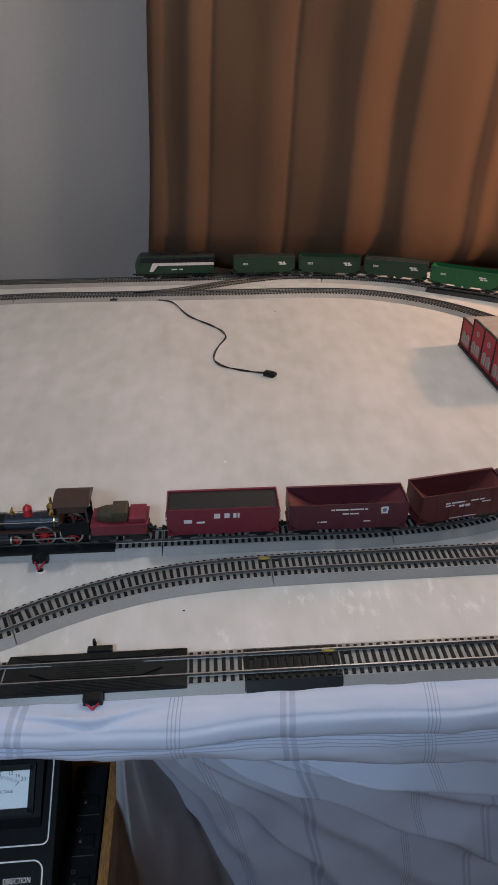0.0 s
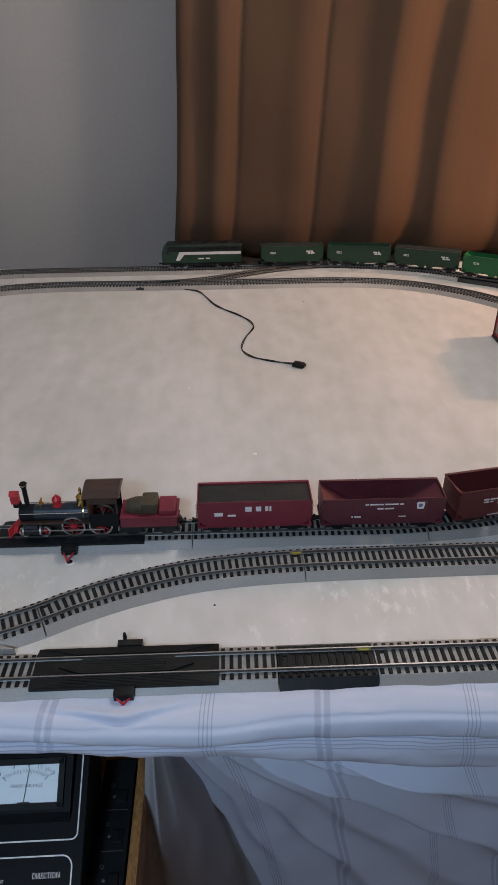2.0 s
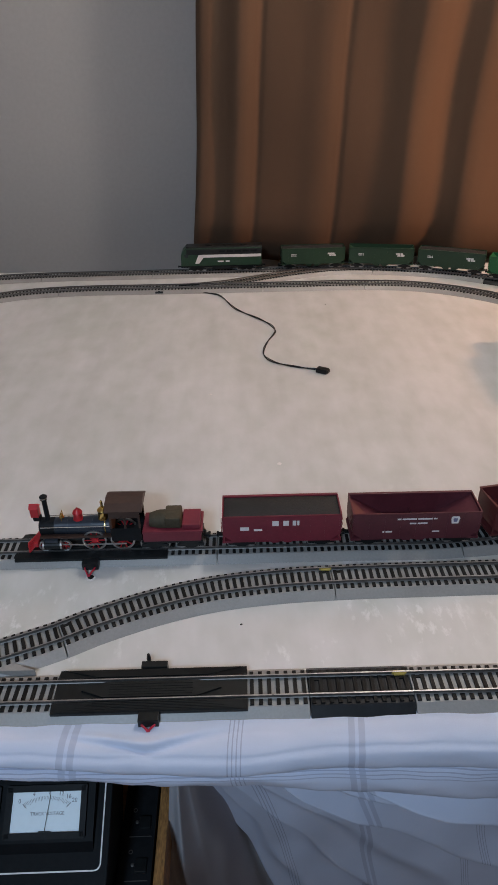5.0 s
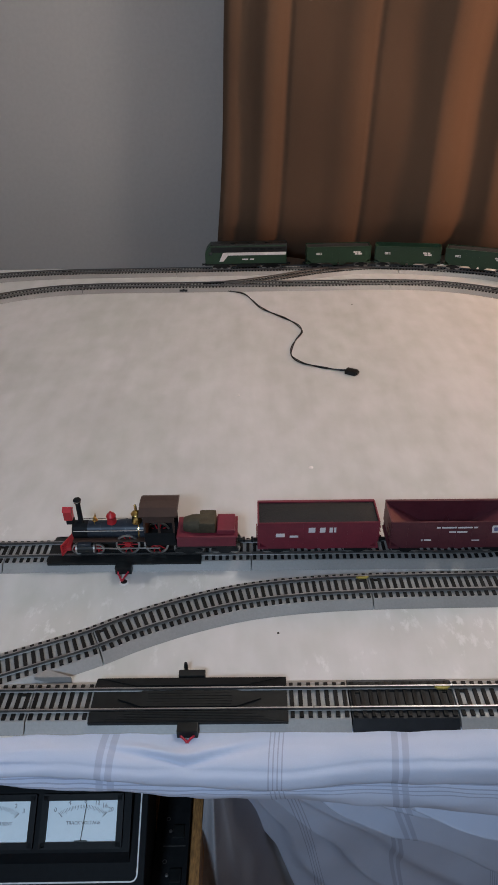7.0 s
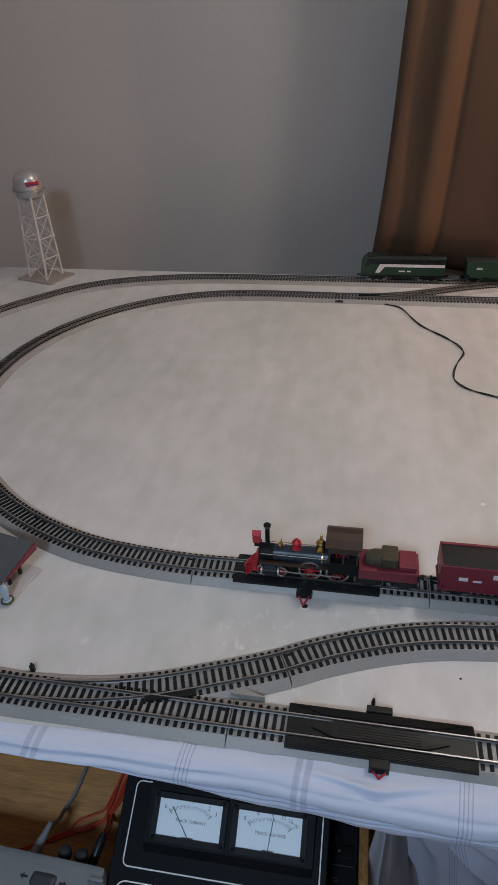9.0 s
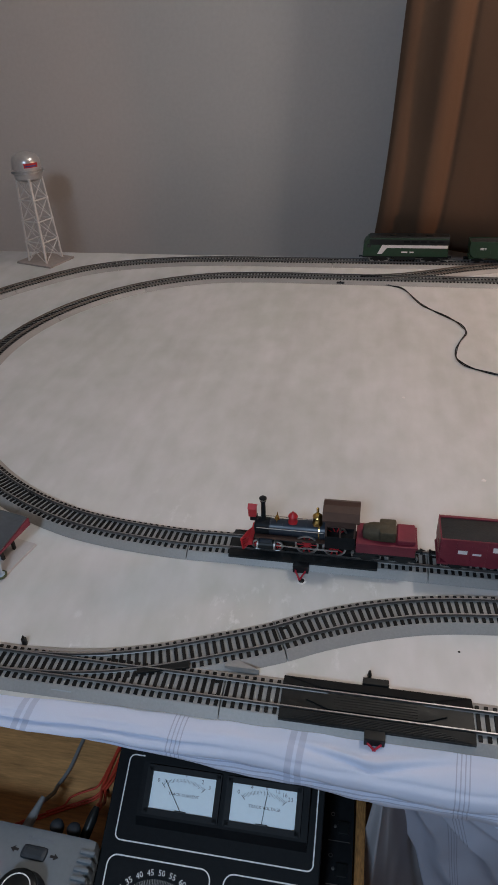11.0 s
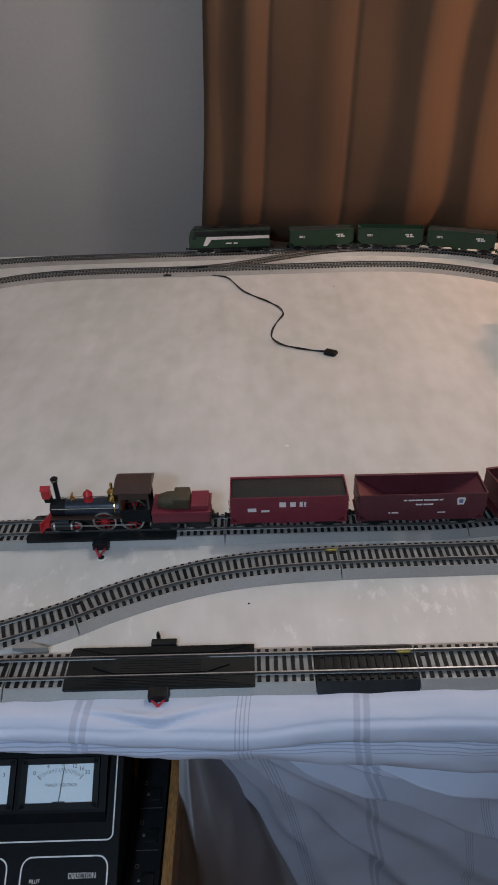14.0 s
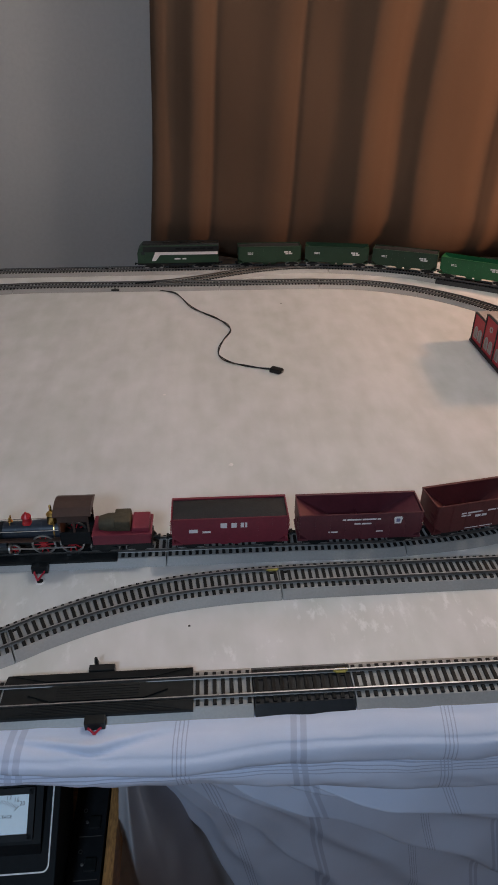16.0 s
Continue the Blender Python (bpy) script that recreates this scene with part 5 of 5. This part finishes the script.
# ---- small grey controller ----
GREY = material("light_grey_plastic", (0.155, 0.180, 0.205), 0.5, vary=0.06, size=50, bump=0.1)
ROCKER = material("dark_slate_rocker", (0.030, 0.038, 0.048), 0.45, vary=0.1)
INK = material("black_print", (0.012, 0.012, 0.014), 0.6)
ctrl = root("train_controller", -0.150, -0.110, -0.150, -2, label="light grey plastic train controller with a black knob", category="train controller")
ctrl.matrix_world = SIDE @ ctrl.matrix_world
bm = boxed(-0.070, 0.0690, -0.075, 0.0610, 0.0, 0.066, 0.006)
part("housing", bm, GREY, ctrl, smooth=40)
part("direction_rocker", boxed(0.0140, 0.0345, 0.0370, 0.0470, 0.0635, 0.0680, 0.0030), ROCKER, ctrl, "oval dark direction rocker")
for way, x in ((-1, 0.0112), (1, 0.0372)):
    bm = bmesh.new()
    prism(bm, [(x, 0.0413), (x + way * 0.0032, 0.0413), (x + way * 0.0032, 0.0399), (x + way * 0.0066, 0.0422), (x + way * 0.0032, 0.0445), (x + way * 0.0032, 0.0431), (x, 0.0431)], "z", 0.0660, 0.0663)
    part("arrow", bm, INK, ctrl)
words("rocker_title", "DIRECTION", 0.0042, SCALE, ctrl, Matrix.Translation((0.0255, 0.0515, 0.0662)))
knob = part("throttle_knob", lathe(bmesh.new(), [(0.0185, 0), (0.0185, 0.003), (0.0160, 0.006), (0.0150, 0.0150), (0.0130, 0.0165)], 0.0290, 0.0110, 0.0660, 30), BLACK, ctrl, smooth=40)
part("knob_ring", outline(bmesh.new(), 0.0180, 0.0400, 0.0000, 0.0220, 0.0109, 0.0008, 0.0825, 0.0828, 8), LINEPAINT, knob)
for k in range(6):
    part("vent_rib", boxed(0.0585, 0.0706, 0.0480 - 0.0060 * k, 0.0510 - 0.0060 * k, 0.0540, 0.0684, 0.0012), GREY, ctrl)
for x in (0.0270, 0.0415):
    bm = lathe(bmesh.new(), [(0.0042, 0), (0.0042, 0.003), (0.0054, 0.004), (0.0056, 0.008), (0.0046, 0.0098), (0.0030, 0.0108)], x, 0.0690, 0.046, 14)
    part("terminal_knob", bm, ROCKER, ctrl, "dark round terminal knob", smooth=35)
    part("terminal_post", rod(bmesh.new(), (x, 0.0600, 0.049), (x, 0.0700, 0.049), 0.0014, seg=8), STEEL, ctrl)
part("pilot_light", lathe(bmesh.new(), [(0.0030, 0), (0.0030, 0.0015), (0.0012, 0.003)], -0.0020, 0.0300, 0.0658, 12), LED, ctrl, "glowing pink-red pilot light")

# cables behind the controllers
GREYWIRE = material("grey_cable", (0.20, 0.21, 0.22), 0.5)
cable = root("power_cable", label="grey cable with a moulded plug running off under the table", category="cable")
cable.matrix_world = SIDE
part("moulded_plug", lathe(bmesh.new(), [(0.0042, 0), (0.0040, 0.012), (0.0030, 0.020), (0.0020, 0.030)], m=Matrix.Translation((-0.1500, -0.0480, -0.108)) @ Matrix.Rotation(radians(-74), 4, "X") @ Matrix.Rotation(radians(14), 4, "Y"), seg=12), GREYWIRE, cable, smooth=40)
part("cord", tube(bmesh.new(), curve_through([(-0.1440, -0.0235, -0.103), (-0.1450, -0.014, -0.114), (-0.1490, 0.000, -0.132), (-0.1535, 0.0125, -0.1445), (-0.1528, 0.0181, -0.1465), (-0.1502, 0.0316, -0.1475), (-0.1495, 0.051, -0.1480), (-0.146, 0.10, -0.1480), (-0.14, 0.15, -0.1480)], 8), 0.0018), GREYWIRE, cable)
jack = root("jack_plug", label="black jack plug with red wires on the desk", category="plug")
jack.matrix_world = SIDE
part("plug_body", lathe(bmesh.new(), [(0.0040, 0), (0.0042, 0.014), (0.0034, 0.020), (0.0022, 0.024)], m=Matrix.Translation((-0.0985, -0.0440, -0.106)) @ Matrix.Rotation(radians(-62), 4, "X") @ Matrix.Rotation(radians(12), 4, "Y"), seg=14), BLACK, jack, smooth=40)
wires = root("red_wires", label="tangle of thin red wires lying on the wooden desk", category="wires")
wires.matrix_world = SIDE
ORANGEWIRE = material("orange_red_wire_sheath", (0.50, 0.055, 0.030), 0.45)
lay = ([(-0.0940, -0.024, -0.097), (-0.0965, -0.018, -0.104), (-0.1015, -0.008, -0.122), (-0.1075, 0.004, -0.138), (-0.1126, 0.0171, -0.1455), (-0.1124, 0.0275, -0.1465), (-0.1121, 0.0392, -0.1470), (-0.1114, 0.052, -0.1470), (-0.105, 0.10, -0.147)],
       [(-0.0925, -0.024, -0.099), (-0.0945, -0.016, -0.107), (-0.0990, -0.006, -0.125), (-0.1050, 0.006, -0.141), (-0.1098, 0.0185, -0.1470), (-0.1085, 0.0300, -0.1475), (-0.1075, 0.042, -0.1478), (-0.1060, 0.055, -0.1478), (-0.100, 0.10, -0.148)],
       [(-0.2100, -0.0300, -0.1480), (-0.1804, -0.0249, -0.1480), (-0.1692, -0.0187, -0.1478), (-0.1559, -0.0121, -0.1475), (-0.1422, -0.0044, -0.1475), (-0.1293, 0.0018, -0.1470), (-0.1162, 0.0081, -0.1450), (-0.1101, 0.0175, -0.1440), (-0.1062, 0.0326, -0.1455), (-0.1026, 0.0516, -0.147), (-0.098, 0.10, -0.148)],
       [(-0.2100, -0.0340, -0.1482), (-0.1810, -0.0275, -0.1484), (-0.1698, -0.0210, -0.1484), (-0.1565, -0.0146, -0.1484), (-0.1428, -0.0068, -0.1484), (-0.1298, -0.0006, -0.1478), (-0.1162, 0.0060, -0.1465), (-0.1082, 0.0175, -0.1455), (-0.1035, 0.0330, -0.146), (-0.0995, 0.0516, -0.148), (-0.095, 0.10, -0.148)],
       [(-0.1560, -0.0100, -0.1484), (-0.1480, -0.0060, -0.1484), (-0.1417, -0.0019, -0.1480), (-0.1395, 0.0043, -0.1478), (-0.1336, 0.0091, -0.1476), (-0.1258, 0.0132, -0.1474), (-0.1180, 0.0179, -0.1470), (-0.1149, 0.0271, -0.146), (-0.1128, 0.0397, -0.1455), (-0.110, 0.055, -0.147), (-0.104, 0.10, -0.148)])
for k, pts in enumerate(lay):
    part("red_wire", tube(bmesh.new(), curve_through(pts, 8), 0.0010 if k > 1 else 0.0015), ORANGEWIRE, wires)

# ---- loose black lead on the table ----
lead = root("black_lead", label="thin black two-core lead with a small connector on the table", category="cable")
route = [(0.114, 0.928), (0.131, 0.919), (0.151, 0.907), (0.182, 0.832), (0.201, 0.805), (0.226, 0.775), (0.2425, 0.748), (0.2486, 0.720), (0.236, 0.683), (0.2275, 0.650), (0.227, 0.621), (0.240, 0.599), (0.262, 0.585), (0.283, 0.576), (0.302, 0.570)]
smooth_route = curve_through([(a, b, 0.0016) for a, b in route], 6)
for k in range(2):
    pts = [p + Vector((0.0011 * math.cos(i * 0.35 + 3.14 * k), 0.0011 * math.sin(i * 0.35 + 3.14 * k), 0.0004 * math.cos(i * 0.35 + 3.14 * k))) for i, p in enumerate(smooth_route)]
    part("strand", tube(bmesh.new(), pts, 0.0008, 6), BLACK, lead)
bm = boxed(-0.0085, 0.0085, -0.0055, 0.0055, 0.0, 0.0065, 0.0010, pose(0.3085, 0.5620, 0.0002, 0, 0, -32))
box(bm, 0.0080, 0.0105, -0.0040, 0.0045, 0.0015, 0.0055, 0.0005, pose(0.3085, 0.5620, 0.0002, 0, 0, -32))
part("connector", bm, BLACK, lead, "small black plastic connector")

# ---- model factory ----
BRICKRED = material("red_printed_facade", (0.46, 0.016, 0.036), 0.5, vary=0.12, size=120, bump=0.1)
ROOFGREY = material("grey_model_roof", (0.33, 0.29, 0.27), 0.7, vary=0.2, size=90, bump=0.2)
DARKTRIM = material("dark_model_trim", (0.025, 0.022, 0.022), 0.6, vary=0.2)
STONE = material("pale_model_stone", (0.42, 0.38, 0.36), 0.6, vary=0.15, size=150)
factory = root("model_factory", 0.6385, 0.6620, 0.0, -0.5, label="red model factory row with pale arched windows and grey roofs", category="model building")
bay = 0.0440
for k, (high, back) in enumerate(((0.0475, 0.0475), (0.0610, 0.0610), (0.0620, 0.0600), (0.0625, 0.0605))):
    y1, y0 = -bay * k, -bay * (k + 1)
    wall = part("bay_wall", boxed(0.0, 0.110, y0, y1, 0.004, high, 0.0004), BRICKRED, factory)
    part("pilaster", boxed(-0.0012, 0.001, y1 - 0.0012, y1 + 0.0012, 0.004, high + 0.001), DARKTRIM, wall)
    part("cornice", boxed(-0.0014, 0.112, y0, y1, high, high + 0.0016, 0.0003), DARKTRIM, wall)
    part("roof", boxed(0.001, 0.109, y0 + 0.001, y1 - 0.001, high + 0.0016, high + 0.0026), ROOFGREY, wall)
    for c in (0.31, 0.69):
        yc = y1 - bay * c
        win = bmesh.new()
        arch = [(yc - 0.0062, 0.0105), (yc + 0.0062, 0.0105), (yc + 0.0062, 0.0235)] + [(yc + 0.0062 * math.cos(radians(a)), 0.0235 + 0.0062 * math.sin(radians(a))) for a in range(30, 180, 30)] + [(yc - 0.0062, 0.0235)]
        prism(win, arch, "x", -0.0011, 0.0004)
        w = part("window", win, STONE, wall, "pale arched window surround")
        inner = [(yc + (a - yc) * 0.55, 0.0115 + (b - 0.0105) * 0.86) for a, b in arch]
        part("pane", prism(bmesh.new(), inner, "x", -0.0014, 0.0002), ROOFGREY, w)
    if k:
        mark = part("emblem", outline(bmesh.new(), -0.0042, 0.0042, -0.0050, 0.0050, 0.0040, 0.0020, 0.0, 0.0010, 5), STONE, wall, "pale shield-shaped mark")
        mark.matrix_basis = Matrix.Translation((-0.0002, y1 - bay * 0.52, 0.0455)) @ Matrix.Rotation(radians(-90), 4, "Y")
part("plinth", boxed(-0.0025, 0.1125, -bay * 4 - 0.0015, 0.0015, 0.0, 0.0042, 0.0004), DARKTRIM, factory)

# ---- model water tower ----
SILVER = material("silver_painted_plastic", (0.52, 0.52, 0.52), 0.32, 0.55, vary=0.1, size=80)
PALE = material("pale_grey_lattice_plastic", (0.60, 0.58, 0.56), 0.36, vary=0.1, size=80)
tower = root("water_tower", -0.609, 1.022, 0.0, -18, label="silver model water tower on lattice legs", category="model water tower")
tower.matrix_world = tower.matrix_world @ Matrix.Scale(1.09, 4)
part("base_plate", boxed(-0.044, 0.044, -0.036, 0.034, 0.0, 0.0035, 0.0006), ROOFGREY, tower)
TOP_Z, LOW, HIGH = 0.158, 0.0230, 0.0165


def leg_at(sx, sy, z):
    f = z / TOP_Z
    return Vector((sx * (LOW + (HIGH - LOW) * f), sy * (LOW + (HIGH - LOW) * f), z))


for sx, sy in ((-1, -1), (1, -1), (1, 1), (-1, 1)):
    part("leg", rod(bmesh.new(), leg_at(sx, sy, 0.003), leg_at(sx, sy, TOP_Z), 0.0019, seg=8), PALE, tower)
    tx, ty = -sy, sx
    for a, b in zip((0.003, 0.042, 0.081, 0.120), (0.042, 0.081, 0.120, 0.157)):
        part("girt", rod(bmesh.new(), leg_at(sx, sy, b), leg_at(tx, ty, b), 0.0013, seg=6), PALE, tower)
        part("brace", rod(bmesh.new(), leg_at(sx, sy, a), leg_at(tx, ty, b), 0.0008, seg=6), PALE, tower)
        part("brace", rod(bmesh.new(), leg_at(sx, sy, b), leg_at(tx, ty, a), 0.0008, seg=6), PALE, tower)
for sx, sy in ((-1, -1), (1, -1), (1, 1), (-1, 1)):
    for z in (0.042, 0.081, 0.120, 0.157):
        part("gusset", lathe(bmesh.new(), [(0.0006, -0.0030), (0.0027, -0.0012), (0.0027, 0.0012), (0.0006, 0.0030)], *leg_at(sx, sy, z), 8), PALE, tower)
part("riser_pipe", rod(bmesh.new(), (0, 0, 0.003), (0, 0, 0.158), 0.0024, seg=10), PALE, tower)
tank = part("tank", lathe(bmesh.new(), [(0.006, -0.008), (0.016, -0.005), (0.0245, 0.0), (0.0262, 0.006), (0.0262, 0.027), (0.0252, 0.0325), (0.0222, 0.0375), (0.0165, 0.0415), (0.0090, 0.0440), (0.0005, 0.0448)], 0, 0, TOP_Z, 32), SILVER, tower, "round silver tank with a domed top", smooth=40)
part("walkway", lathe(bmesh.new(), [(0.0255, 0.0100), (0.0300, 0.0100), (0.0300, 0.0114), (0.0255, 0.0114)], 0, 0, TOP_Z, 32), SILVER, tank)
part("walkway_rail", lathe(bmesh.new(), [(0.0294, 0.0152), (0.0300, 0.0152), (0.0300, 0.0159), (0.0294, 0.0159)], 0, 0, TOP_Z, 32), SILVER, tank)
for name, tone, a0, a1, z0, z1 in (("red_label", RED, 306, 364, 0.0205, 0.0282), ("blue_label", material("blue_label_print", (0.04, 0.06, 0.22), 0.5), 311, 356, 0.0222, 0.0246)):
    bm = bmesh.new()
    r0 = 0.0264 if name == "red_label" else 0.0266
    prev = None
    for k in range(9):
        a = radians(a0 + (a1 - a0) * k / 8)
        cur = [bm.verts.new((r * math.cos(a), r * math.sin(a), TOP_Z + z)) for r, z in ((r0 - 0.0008, z0), (r0, z0), (r0, z1), (r0 - 0.0008, z1))]
        if prev:
            for i in range(4):
                bm.faces.new((prev[i], prev[(i + 1) % 4], cur[(i + 1) % 4], cur[i]))
        prev = cur
    part(name, bm, tone, tank)

# ---- small platform canopy ----
PLATE = material("pale_plastic_base", (0.46, 0.45, 0.45), 0.5, vary=0.06, size=60)
SLATE = material("slate_grey_plastic", (0.075, 0.085, 0.095), 0.42, vary=0.15, size=70)
canopy = root("platform_canopy", -0.2199, 0.1564, 0.0, -13, label="small model canopy with slate-grey roof on a pale base", category="model building")
part("base", boxed(-0.110, 0.0, -0.048, 0.0, 0.0002, 0.0030, 0.0005), PLATE, canopy, "pale plastic base plate")
for x in (-0.016, -0.092):
    for y in (-0.030, -0.014):
        part("post", boxed(x - 0.0014, x + 0.0014, y - 0.0014, y + 0.0014, 0.003, 0.028), BLACK, canopy)
bm = bmesh.new()
prism(bm, [(-0.048, 0.0245), (-0.024, 0.0285), (0.002, 0.0335), (0.002, 0.0350), (-0.024, 0.0300), (-0.048, 0.0262)], "x", -0.112, -0.0045)
roof = part("roof", bm, SLATE, canopy)
bm = bmesh.new()
prism(bm, [(-0.046, 0.0238), (0.0025, 0.0255), (0.0025, 0.0336), (-0.024, 0.0286)], "x", -0.0048, -0.0032)
part("fascia", bm, MAROON, roof, "red end fascia")
bm = bmesh.new()
prism(bm, [(-0.112, 0.0235), (-0.0045, 0.0235), (-0.0045, 0.0252), (-0.112, 0.0252)], "y", -0.0492, -0.0478)
part("front_strip", bm, DARKTRIM, roof)
part("yellow_strip", boxed(-0.112, -0.005, -0.0496, -0.0490, 0.0252, 0.0262), YELLOW, roof)
statue = root("figurine", -0.2344, 0.1099, 0.0030, label="tiny pale blue figurine on a round green base", category="figurine")
bm = lathe(bmesh.new(), [(0.0056, 0), (0.0056, 0.0012), (0.0024, 0.0018), (0.0030, 0.008), (0.0036, 0.014), (0.0030, 0.019), (0.0016, 0.0212)], seg=14)
part("figurine_body", bm, material("pale_blue_paint", (0.36, 0.46, 0.56), 0.5), statue, smooth=45)
part("round_base", lathe(bmesh.new(), [(0.0064, 0), (0.0064, 0.0010), (0.0058, 0.0014)], seg=18), material("moss_green_base", (0.06, 0.075, 0.035), 0.8), statue)

# ---- switch machines and small marks on the board ----
for x, y in ((0.290, 1.0710), (0.594, 1.0640)):
    sm = root("switch_machine", x, y, 0.0, 4, label="small black switch machine beside the far track", category="switch machine", group="switch machines")
    part("housing", boxed(-0.016, 0.016, -0.005, 0.006, 0.0, 0.010, 0.0012), BLACK, sm)
    part("throw_bar", boxed(-0.003, 0.003, -0.012, -0.005, 0.002, 0.0045, 0.0004), BLACK, sm)
for x, y, r, tone, label, kind_ in ((0.2318, 0.3247, 0.0028, WHITE, "small raised white paint blob on the table", "paint blob"), (0.1856, 0.0849, 0.0010, DARKTRIM, "tiny dark speck on the table", "speck"), (0.3469, 0.8445, 0.0014, DARKTRIM, "tiny dark speck on the table", "speck"), (0.1478, 0.5008, 0.0022, WHITE, "small raised white paint blob on the table", "paint blob")):
    bm = lathe(bmesh.new(), [(r, 0.0), (r * 0.9, 0.0003), (r * 0.5, 0.0006), (r * 0.1, 0.0007)], x, y, 0.0, 12)
    for v in bm.verts:
        v.co.x += r * 0.35 * noise.noise(v.co * 400)
    tagged(part(kind_.replace(" ", "_"), bm, tone, None, smooth=60), label, kind_)
